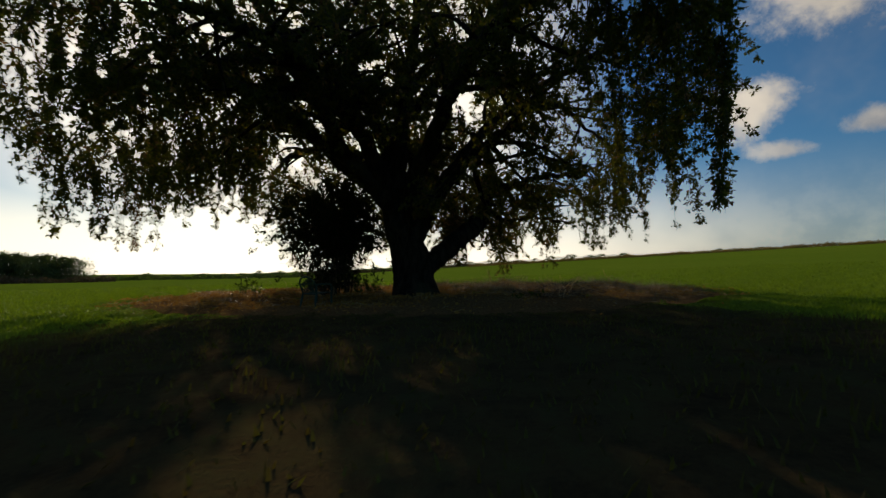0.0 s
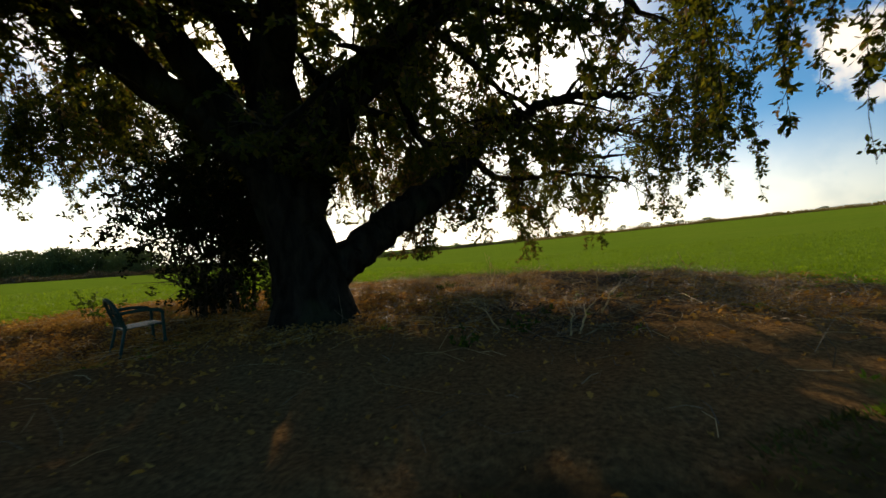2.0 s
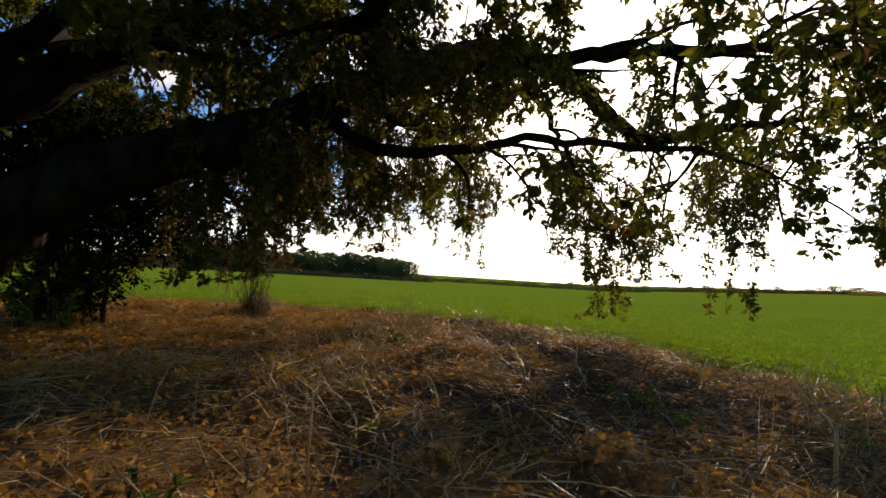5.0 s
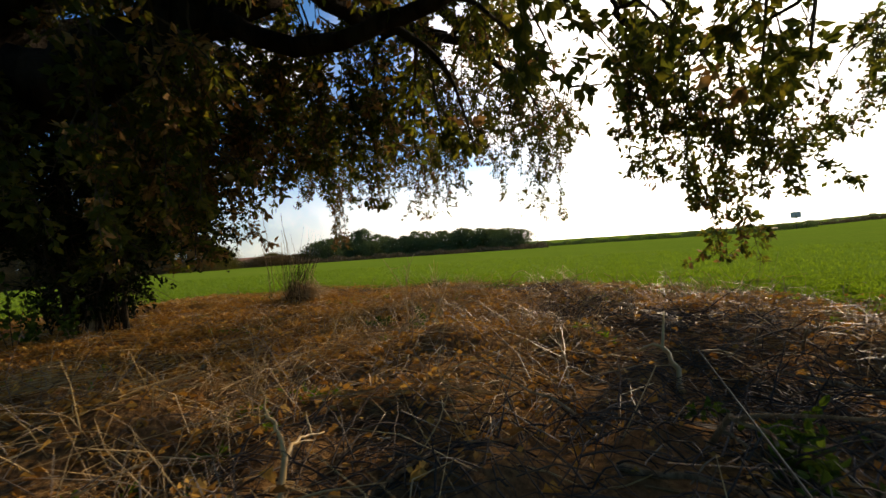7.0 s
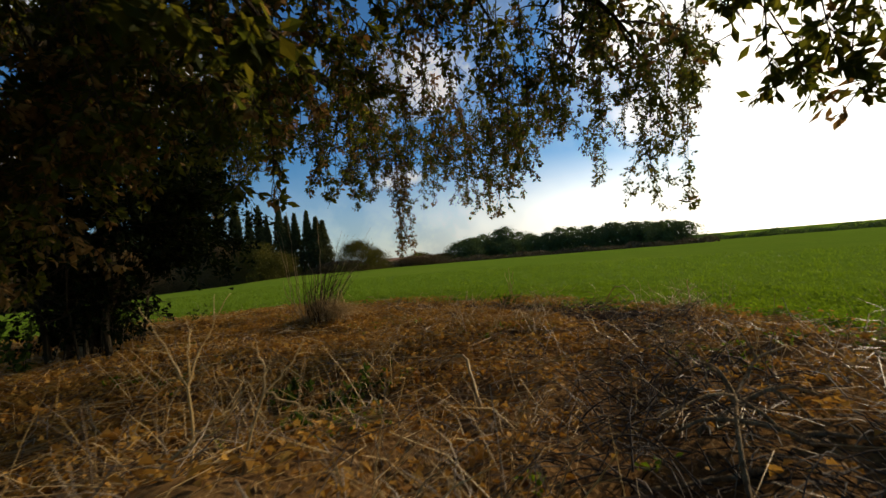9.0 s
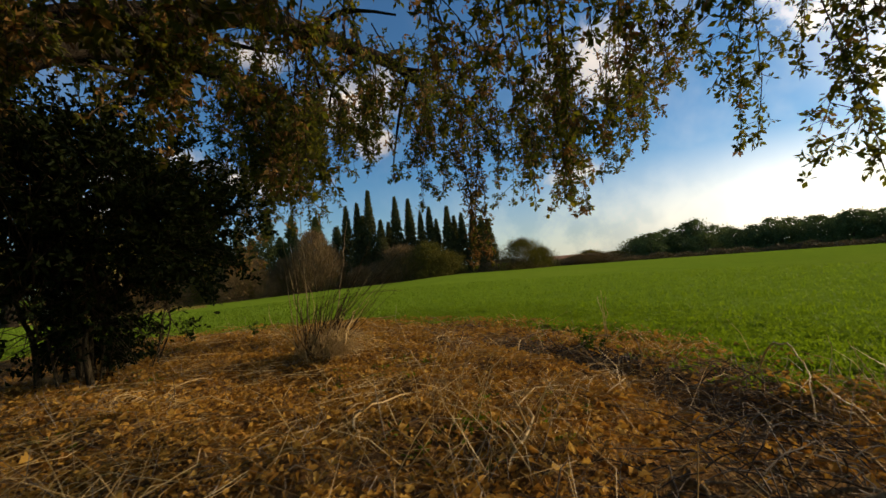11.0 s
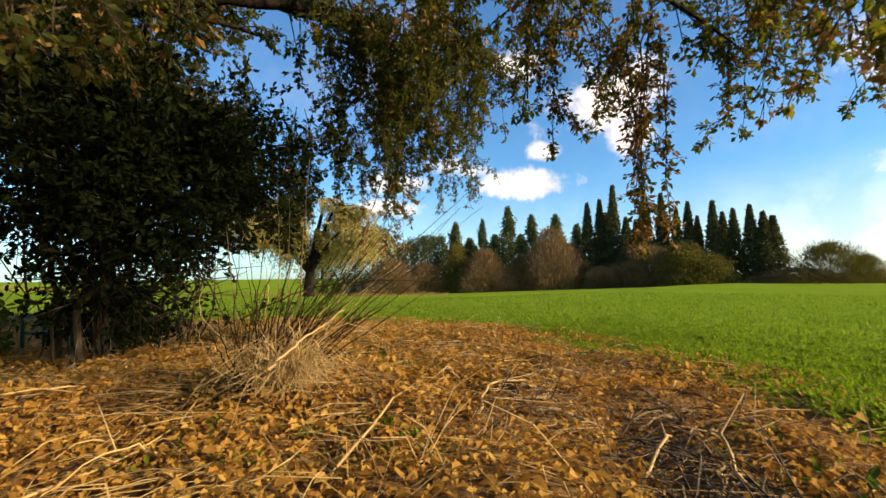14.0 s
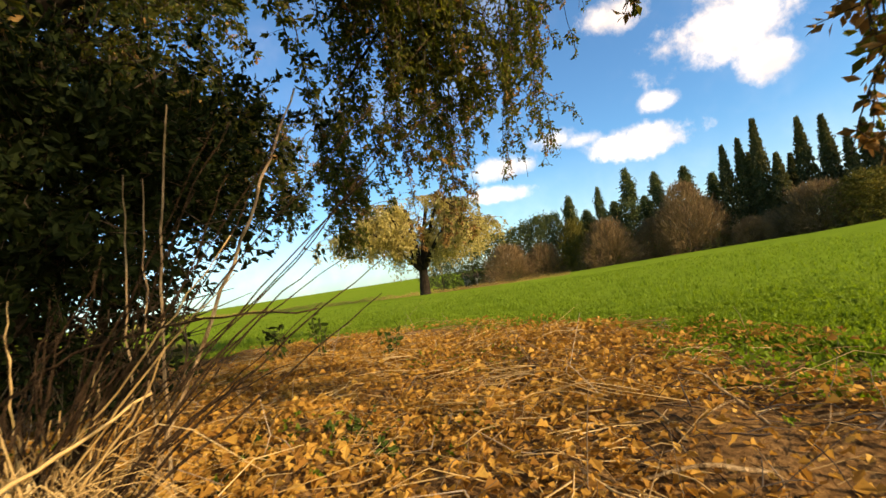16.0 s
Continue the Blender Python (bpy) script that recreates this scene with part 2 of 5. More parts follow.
def mesh_object(name, verts, faces, mat, parent=None, label="", smooth=True):
    """One mesh object from arrays of corners and of faces (rows of one length, or a list of such arrays)."""
    groups = faces if isinstance(faces, list) else [faces]
    groups = [np.asarray(g, np.int32) for g in groups if len(g)]
    verts = np.asarray(verts, np.float32)
    me = bpy.data.meshes.new(name)
    me.vertices.add(len(verts))
    me.vertices.foreach_set("co", verts.ravel())
    loops = np.concatenate([g.ravel() for g in groups])
    sizes = np.concatenate([np.full(len(g), g.shape[1], np.int32) for g in groups])
    me.loops.add(len(loops))
    me.loops.foreach_set("vertex_index", loops)
    me.polygons.add(len(sizes))
    me.polygons.foreach_set("loop_start", np.concatenate([[0], np.cumsum(sizes)[:-1]]).astype(np.int32))
    me.polygons.foreach_set("use_smooth", np.full(len(sizes), smooth))
    me.materials.append(mat)
    me.update(calc_edges=True)
    ob = new(name, me)
    ob.parent = parent
    if label:
        tagged(ob, label)
    return ob


class Soup:
    """Collects pieces of geometry for one mesh."""

    def __init__(self):
        self.v, self.f, self.n = [], {}, 0

    def add(self, verts, faces):
        verts, faces = np.asarray(verts, float), np.asarray(faces)
        self.f.setdefault(faces.shape[1], []).append(faces + self.n)
        self.v.append(verts)
        self.n += len(verts)

    def make(self, name, mat, parent=None, label="", smooth=True):
        return mesh_object(name, np.concatenate(self.v), [np.concatenate(g) for g in self.f.values()], mat, parent, label, smooth)


def unit(v):
    v = np.asarray(v, float)
    return v / (np.linalg.norm(v, axis=-1, keepdims=True) + 1e-9)


def curve(points, per=6):
    """A smooth line through the points (Catmull-Rom)."""
    p = np.asarray(points, float)
    q = np.vstack([2 * p[0] - p[1], p, 2 * p[-1] - p[-2]])
    out = []
    for i in range(len(p) - 1):
        a, b, c, d = q[i : i + 4]
        for s in np.linspace(0, 1, per, endpoint=False):
            out.append(0.5 * (2 * b + (c - a) * s + (2 * a - 5 * b + 4 * c - d) * s**2 + (3 * b - a - 3 * c + d) * s**3))
    return np.array(out + [p[-1]])


def tube(soup, line, radii, sides=8, lumps=0.0, cap=True):
    """A tapered, slightly lumpy tube along a line."""
    line, radii = np.asarray(line, float), np.broadcast_to(radii, len(line)).astype(float)
    way = unit(np.gradient(line, axis=0))
    ref = np.array([0.31, 0.17, 0.93]) if abs(way[0][2]) < 0.8 else np.array([0.93, 0.31, 0.17])
    e1 = unit(np.cross(way, ref))
    e2 = np.cross(way, e1)
    a = np.linspace(0, 2 * np.pi, sides, endpoint=False)
    r = radii[:, None] * np.ones(sides)
    if lumps:
        r = r * (1 + lumps * (np.sin(3 * a + np.arange(len(line))[:, None] * 0.35) * 0.5 + rng.normal(0, 0.35, r.shape)))
    ring = line[:, None] + r[..., None] * (np.cos(a)[None, :, None] * e1[:, None] + np.sin(a)[None, :, None] * e2[:, None])
    i, j = np.meshgrid(np.arange(len(line) - 1), np.arange(sides), indexing="ij")
    k = (j + 1) % sides
    soup.add(ring.reshape(-1, 3), np.stack([i * sides + j, i * sides + k, (i + 1) * sides + k, (i + 1) * sides + j], -1).reshape(-1, 4))
    if cap:
        soup.f.setdefault(sides, []).append((np.arange(sides)[None, :] + soup.n - sides))


def leaf_quads(soup, at, way, length, width, curl=0.15, rich=False):
    """Leaves: a folded kite each, or a longer outline of six corners."""
    n = len(at)
    way = unit(way)
    side = unit(np.cross(way, rng.normal(0, 1, (n, 3))))
    up = np.cross(side, way)
    length, width = np.broadcast_to(length, n)[:, None], np.broadcast_to(width, n)[:, None]
    c = rng.normal(curl, 0.12, (n, 1)) * length
    if rich:
        v = np.stack([at, at + way * length * 0.3 + side * width * 0.45 + up * c * 0.3, at + way * length * 0.72 + side * width * 0.42 + up * c * 0.5,
                      at + way * length - up * c, at + way * length * 0.72 - side * width * 0.42 + up * c * 0.5, at + way * length * 0.3 - side * width * 0.45 + up * c * 0.3], 1)
        b = np.arange(n)[:, None] * 6
        soup.add(v.reshape(-1, 3), np.concatenate([b + [0, 1, 2, 3], b + [0, 3, 4, 5]]))
    else:
        v = np.stack([at, at + way * length * 0.5 + side * width * 0.5 + up * c * 0.5, at + way * length, at + way * length * 0.5 - side * width * 0.5 + up * c * 0.5], 1)
        b = np.arange(n)[:, None] * 4
        soup.add(v.reshape(-1, 3), b + [0, 1, 2, 3])


def ground_z(x, y):
    """Height of the ground: a gently tilted field, a hillside to the north-east, a low rise under the tree."""
    x, y = np.asarray(x, float), np.asarray(y, float)
    r = np.hypot(x - 1, y - 17)
    fall = np.clip(1 - (r - 150) / 500, 0.0, 1.0)
    tilt = 0.009 * ((x - 1) * 0.866 - (y - 17) * 0.5) * fall
    s = (x - 1) * 0.94 + (y - 17) * 0.34
    fall_away = 0.04 * np.minimum(y - 17, 0) * np.clip((-x - 8) / 40, 0, 1) * fall
    hill = np.clip(0.049 * np.maximum(0, s - 10) - 0.035 * np.maximum(0, s - 190), 0, 9.5)
    south = 0.22 * np.clip((13 - y) / 9, 0, 1) ** 2 * (3 - 2 * np.clip((13 - y) / 9, 0, 1))
    d = np.hypot((x - LITTER_X) / LITTER_RX, (y - LITTER_Y) / LITTER_RY)
    rise = 0.12 * np.clip((1.25 - d) / 0.6, 0, 1)
    bumps = 0.06 * np.sin(x * 1.7 + 0.6 * y) * np.sin(y * 1.3 - 0.4 * x) + 0.035 * np.sin(3.1 * x + 1.0) * np.sin(2.7 * y + 0.8 * x) + 0.015 * np.sin(7.3 * x + 2 * y) * np.sin(6.1 * y - 3 * x)
    bumps = bumps + 0.035 * np.sin(5.1 * x + 1.3 * y + 0.5) * np.sin(4.7 * y - 1.1 * x) + 0.022 * np.sin(9.3 * x - 2.2 * y) * np.sin(8.7 * y + 3.1 * x + 1)
    rough = 1 + 0.75 * np.clip((x - 1.8) / 1.5, 0, 1) * np.clip((y - 14.5) / 2, 0, 1)
    hollow = 0.28 * np.exp(-((x + 1.9) ** 2 + (y - 14.6) ** 2) / 2.2)
    # shallow ditch along the north edge of the litter
    along = np.clip(((x + 2.8) * 3.0 + (y - 21.7) * 1.5) / 11.25, 0, 1)
    off = np.hypot(x + 2.8 - 3.0 * along, y - 21.7 - 1.5 * along)
    hollow = hollow + 0.15 * np.exp(-((off / 0.32) ** 2))
    return tilt + fall_away + hill - south + rise - 0.08 - hollow + bumps * rough * np.clip(1.6 - d, 0, 1)


def litter_depth(x, y):
    """1 well inside the litter oval, 0 outside it."""
    d = np.hypot((x - LITTER_X) / LITTER_RX, (y - LITTER_Y) / LITTER_RY)
    ragged = 0.05 * np.sin(2.3 * x + 1.1 * y) + 0.05 * np.sin(1.9 * y - 2.7 * x + 2)
    return np.clip((1.04 + ragged - d) / 0.12, 0, 1)


def on_ground(az, dist, origin=(0.0, 22.3)):
    h = heading(az)
    x, y = origin[0] + h.x * dist, origin[1] + h.y * dist
    return Vector((x, y, float(ground_z(x, y))))


def thing(name, at, label, category, group="", kind=""):
    ob = new(name)
    ob.location = at
    ob.empty_display_size = 0.3
    return tagged(ob, label, category, group, kind)


# ---- ground ----
def build_ground():
    near = np.arange(-14, 14.01, 0.11)
    step = np.concatenate([14 * 1.17 ** np.arange(1, 35)])
    axis = np.concatenate([-step[::-1], near, step])
    gx, gy = np.meshgrid(axis + 1, axis + 17, indexing="ij")
    z = ground_z(gx, gy)
    n = len(axis)
    i, j = np.meshgrid(np.arange(n - 1), np.arange(n - 1), indexing="ij")
    a = i * n + j
    ob = mesh_object("ground", np.stack([gx, gy, z], -1).reshape(-1, 3), np.stack([a, a + n, a + n + 1, a + 1], -1).reshape(-1, 4), MAT_GROUND)
    tagged(ob, "green field of young wheat round an oval of brown leaf litter", "ground", kind="structure")


build_ground()

# ---- the oak ----
OAK = Vector((0.57, 15.45, float(ground_z(0.57, 15.45))))
oak = thing("oak_tree", OAK, "large old oak with low spreading limbs, half green, half brown leaves", "tree")
oak_wood = Soup()


class Crown:
    """Gathers leafy shoots; the leaves themselves are made together at the end."""

    def __init__(self):
        self.twigs, self.shoots = Soup(), []

    def shoot(self, at, way, count, size, brown):
        """A tight tuft of leaves at the end of a twig."""
        self.shoots.append((*at, *way, count, size, brown))

    def twig(self, line, r0, r1):
        tube(self.twigs, line, np.linspace(r0, r1, len(line)), 3, cap=False)

    def leafy(self, line, every, reach, count, size, brown, floor=0.0, first=0.1):
        """Side twigs along a line, each with a tuft at its end and one half way."""
        length = float(np.linalg.norm(np.diff(line, axis=0), axis=1).sum())
        n = max(2, int(length / every))
        t = (first + (1 - first) * np.sort(rng.random(n))) * (len(line) - 1)
        k = np.minimum(t.astype(int), len(line) - 2)
        base = line[k] + (line[k + 1] - line[k]) * (t - k)[:, None]
        way = unit(rng.normal(0, 0.75, (n, 3)) + unit(line[k + 1] - line[k]) * 0.6 + np.array([0, 0, -0.35]))
        run = rng.uniform(0.35, 1.0, n) * reach * (1.1 - 0.45 * t / (len(line) - 1))
        tip = base + way * run[:, None] + np.array([0, 0, -0.25]) * (run**1.3)[:, None]
        tip[:, 2] = np.maximum(tip[:, 2], floor)
        for b, e, w in zip(base, tip, way):
            self.twig(np.array([b, e]), 0.004, 0.0018)
            self.shoot(e, w, count, size, brown)
            if rng.random() < 0.6:
                self.shoot((b + e) / 2, w, count * 0.7, size, brown)

    def bough(self, start, way, length, radius, leafy=1.0, droop=0.5, brown=0.0, floor=1.9, size=0.085):
        """A side branch with branchlets that carry tufts of leaves."""
        way = unit(way)
        s = np.linspace(0, 1, 8)[:, None]
        bend = rng.normal(0, 0.12, 3) * length
        line = start + way * length * s + bend * np.sin(s * np.pi) * 0.6 + np.array([0, 0, -droop * length * 0.45]) * s**2.2
        line[:, 2] = np.maximum(line[:, 2], floor + 0.25)
        tube(oak_wood, line, np.linspace(radius, radius * 0.25, 8), 6, 0.06, cap=False)
        for _ in range(int(length * 4.4 * leafy)):
            t = rng.uniform(0.2, 1.0)
            k = min(int(t * 7), 6)
            p = line[k] + (line[k + 1] - line[k]) * (t * 7 - k)
            w = unit(unit(line[k + 1] - line[k]) * 0.7 + rng.normal(0, 0.75, 3) + np.array([0, 0, 0.05]))
            reach = rng.uniform(0.4, 1.1) * (1.15 - 0.4 * t)
            q = np.linspace(0, 1, 5)[:, None]
            sub = p + w * reach * q + np.array([0, 0, -droop * 0.5 * reach]) * q**2
            sub[:, 2] = np.maximum(sub[:, 2], floor)
            self.twig(sub, 0.014, 0.005)
            self.leafy(sub, 0.085, 0.3, 8, size, brown, floor, 0.2)

    def curtain(self, x, y, spread, top, bottom, strands, brown=0.1, size=0.075, lean=0.3):
        """Weeping branchlets side by side, some forked, in leaf to their tips."""
        for i in range(strands):
            a, r = rng.uniform(0, 2 * np.pi), spread * math.sqrt(rng.random())
            low = bottom + (top - bottom) * (0.0 if i < 2 else 0.6 * rng.random() ** 1.2)
            foot = np.array([x + r * math.cos(a), y + r * math.sin(a), low])
            out = rng.normal(0, 1, 2) * lean
            head = np.array([foot[0] - out[0], foot[1] - out[1], top + rng.uniform(-0.15, 0.3)])
            n = max(5, int((head[2] - low) / 0.14))
            q = np.linspace(0, 1, n)[:, None]
            line = head + (foot - head) * np.hstack([q**0.6, q**0.6, q**1.15]) + np.cumsum(rng.normal(0, 0.012, (n, 3)), 0)
            self.twig(line, 0.01, 0.0025)
            rust = min(max(brown + rng.normal(0, 0.12), 0), 1)
            self.leafy(line, 0.055, 0.24, 6, size, rust, bottom, 0.08)
            for _ in range(2):
                k = int(rng.integers(1, n - 2))
                w = unit(np.array([rng.normal(0, 0.7), rng.normal(0, 0.7), -0.5]))
                side = line[k] + w * rng.uniform(0.25, 0.6) * np.linspace(0, 1, 5)[:, None] + np.array([0, 0, -0.15]) * np.linspace(0, 1, 5)[:, None] ** 2
                self.twig(side, 0.005, 0.002)
                self.leafy(side, 0.055, 0.17, 6, size, rust, bottom, 0.2)

    def leaf_out(self, green, dry):
        """All leaves: each tuft spreads its leaves round its twig's end."""
        a = np.array(self.shoots, float)
        count = np.maximum(2, np.round(a[:, 6] * rng.uniform(0.7, 1.3, len(a)))).astype(int)
        rows = np.repeat(np.arange(len(a)), count)
        n = len(rows)
        out = unit(rng.normal(0, 0.85, (n, 3)) + a[rows, 3:6] * 0.7 + np.array([0, 0, -0.35]))
        base = a[rows, :3] - a[rows, 3:6] * rng.uniform(0, 0.06, (n, 1)) + out * 0.012
        size = a[rows, 7] * rng.uniform(0.6, 1.25, n)
        rust = (rng.random(len(a)) < a[:, 8])[rows]
        for soup, some in ((green, ~rust), (dry, rust)):
            if some.any():
                leaf_quads(soup, base[some], out[some], size[some], size[some] * rng.uniform(0.42, 0.62, int(some.sum())))


crown = Crown()


def limb(name, points, r0, r1, boughs, reach=2.6, lift=0.15, droop=0.5, leafy=1.0, brown=0.05, first=0.3, floor=1.9):
    """A main limb of the oak and its leafy boughs."""
    line = curve(points, 7)
    line[1:-1] += rng.normal(0, 0.025, line[1:-1].shape)
    rad = r1 + (r0 - r1) * (1 - np.linspace(0, 1, len(line))) ** 0.8
    s = Soup()
    tube(s, line - np.array(OAK), rad, 12, 0.07)
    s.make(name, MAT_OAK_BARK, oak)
    n = len(line) - 1
    for i in range(boughs):
        t = first + (1 - first) * (i + rng.random()) / boughs
        k = min(int(t * n), n - 1)
        along = unit(line[k + 1] - line[k])
        w = unit(along * 0.55 + rng.normal(0, 0.8, 3) * np.array([1, 1, 0.6]) + np.array([0, 0, lift]))
        crown.bough(line[k], w, reach * rng.uniform(0.55, 1.15) * (1.1 - 0.35 * t), rad[k] * 0.4 + 0.012, leafy, droop, brown, floor)
    crown.bough(line[-1], line[-1] - line[-3], reach * 0.7, r1 * 0.9, leafy * 1.3, droop, brown, floor)


# x, y, spread, top, bottom, strands and share of brown leaves of the hanging skirts of the crown
SKIRTS_SOUTH = ((4.3, 10.5, .6, 4.4, 1.35, 14, .05), (5.1, 12.0, .8, 4.5, 1.7, 14, .05), (5.5, 13.5, .8, 4.4, 1.5, 14, .05), (6.0, 15.3, .8, 4.3, 1.8, 12, .05), (3.4, 9.8, .6, 4.6, 2.3, 10, .05),
                (-4.1, 11.1, .8, 4.6, 2.4, 14, .05), (-6.0, 13.7, .45, 3.2, 1.35, 13, .05), (-5.4, 15.2, .7, 3.8, 1.9, 13, .05), (-4.9, 12.5, .8, 4.1, 1.9, 14, .05), (-2.8, 10.3, .8, 4.5, 2.5, 12, .05), (-3.9, 13.4, .8, 4.0, 1.9, 12, .05), (-3.3, 16.6, .6, 3.4, 1.85, 5, .05), (-1.9, 14.6, .9, 4.0, 2.6, 8, .05), (-5.7, 17.4, .6, 4.2, 1.9, 10, .1))
SKIRTS_EAST = ((6.6, 17.3, .7, 3.7, 1.4, 13, .05), (6.7, 20.2, .6, 3.5, 1.35, 12, .05), (5.8, 22.0, .35, 2.9, .7, 6, .05), (4.6, 18.4, .6, 3.4, 2.1, 11, .1), (3.6, 17.9, .5, 3.2, 2.2, 7, .1),
               (3.55, 21.75, .25, 2.9, 1.45, 7, .1), (3.95, 22.15, .28, 2.6, 1.1, 9, .1), (4.25, 22.6, .25, 2.4, 1.15, 7, .1), (3.95, 22.6, .22, 1.5, .5, 3, .1), (4.85, 24.3, .5, 3.4, 1.85, 9, .1), (5.6, 23.0, .4, 3.3, 1.7, 7, .1))
SKIRTS_NORTH = ((-.05, 24.5, .32, 3.4, 1.25, 6, .1), (-.8, 24.1, .4, 3.5, 1.75, 6, .1), (-.35, 24.9, .3, 3.5, 2.1, 4, .1), (.5, 24.0, .5, 3.7, 2.5, 6, .1), (-.5, 22.1, .42, 3.2, 1.45, 7, .15), (.9, 21.9, .5, 3.5, 2.05, 6, .2), (.2, 22.8, .5, 3.6, 2.3, 5, .15), (-.5, 19.9, .4, 3.2, 1.65, 6, .2),
                (.7, 20.6, .6, 3.5, 2.2, 7, .3), (1.9, 20.6, .6, 3.6, 2.3, 7, .3))
SKIRTS_INNER = ((1.6, 18.7, .55, 2.9, 1.25, 13, .35), (2.3, 19.2, .55, 2.9, 1.3, 12, .3), (2.5, 17.3, .5, 2.3, 1.0, 9, .2), (1.5, 17.5, .5, 2.3, .8, 10, .35), (1.7, 18.1, .35, 2.4, .85, 7, .5), (1.6, 19.6, .8, 4.6, 2.5, 8, .15), (.9, 18.6, .8, 4.6, 2.6, 8, .15), (1.9, 17.9, .8, 4.5, 2.7, 10, .15), (.3, 17.4, .7, 4.5, 2.8, 8, .1), (.5, 17.9, .5, 3.4, 1.75, 11, .2), (-.05, 19.3, .4, 3.3, 1.95, 8, .2), (2.6, 20.4, .5, 4.2, 2.5, 9, .15),
                (-5.5, 17.3, .6, 4.4, 2.3, 9, .02), (-4.6, 17.4, .7, 4.6, 2.4, 11, .02), (-3.9, 18.1, .7, 4.6, 2.6, 5, .02), (-5.0, 18.4, .6, 4.6, 2.7, 8, .02))
SKIRTS_WEST = ((-4.1, 21.5, .13, 3.1, .95, 5, .75), (-4.1, 20.65, .22, 3.6, 1.95, 5, .15), (-4.5, 21.0, .25, 3.6, 2.1, 4, .3), (-6.9, 17.6, .4, 4.5, 2.0, 12, .15), (-6.0, 18.7, .55, 4.7, 3.0, 11, .05), (-4.7, 17.9, .7, 4.5, 2.9, 10, .05), (-5.3, 18.5, .6, 4.6, 3.0, 8, .1), (-2.3, 22.65, .25, 3.3, 1.45, 5, .3), (-2.7, 23.6, .45, 3.7, 2.1, 6, .25), (-3.8, 24.0, .5, 3.9, 2.4, 6, .25), (-6.1, 22.0, .45, 4.2, 2.7, 5, .3), (-4.5, 23.2, .45, 3.9, 2.0, 8, .3),
               # the skirt at (-6.3, 16.3) is mostly brown leaves to imitate sunlit foliage
               (-6.3, 23.0, .5, 4.1, 2.6, 5, .25), (-4.8, 22.3, .3, 3.7, 2.0, 4, .25), (-6.3, 16.3, .55, 3.7, 1.2, 10, .65), (-3.2, 21.2, .5, 3.8, 2.5, 6, .25), (-2.3, 20.6, .6, 3.8, 2.5, 9, .2), (-3.4, 19.7, .6, 3.9, 2.7, 9, .15), (-1.6, 21.6, .5, 3.6, 2.2, 6, .35), (-3.2, 22.6, .4, 3.8, 2.4, 4, .3), (-1.4, 23.3, .4, 3.7, 2.4, 4, .3))


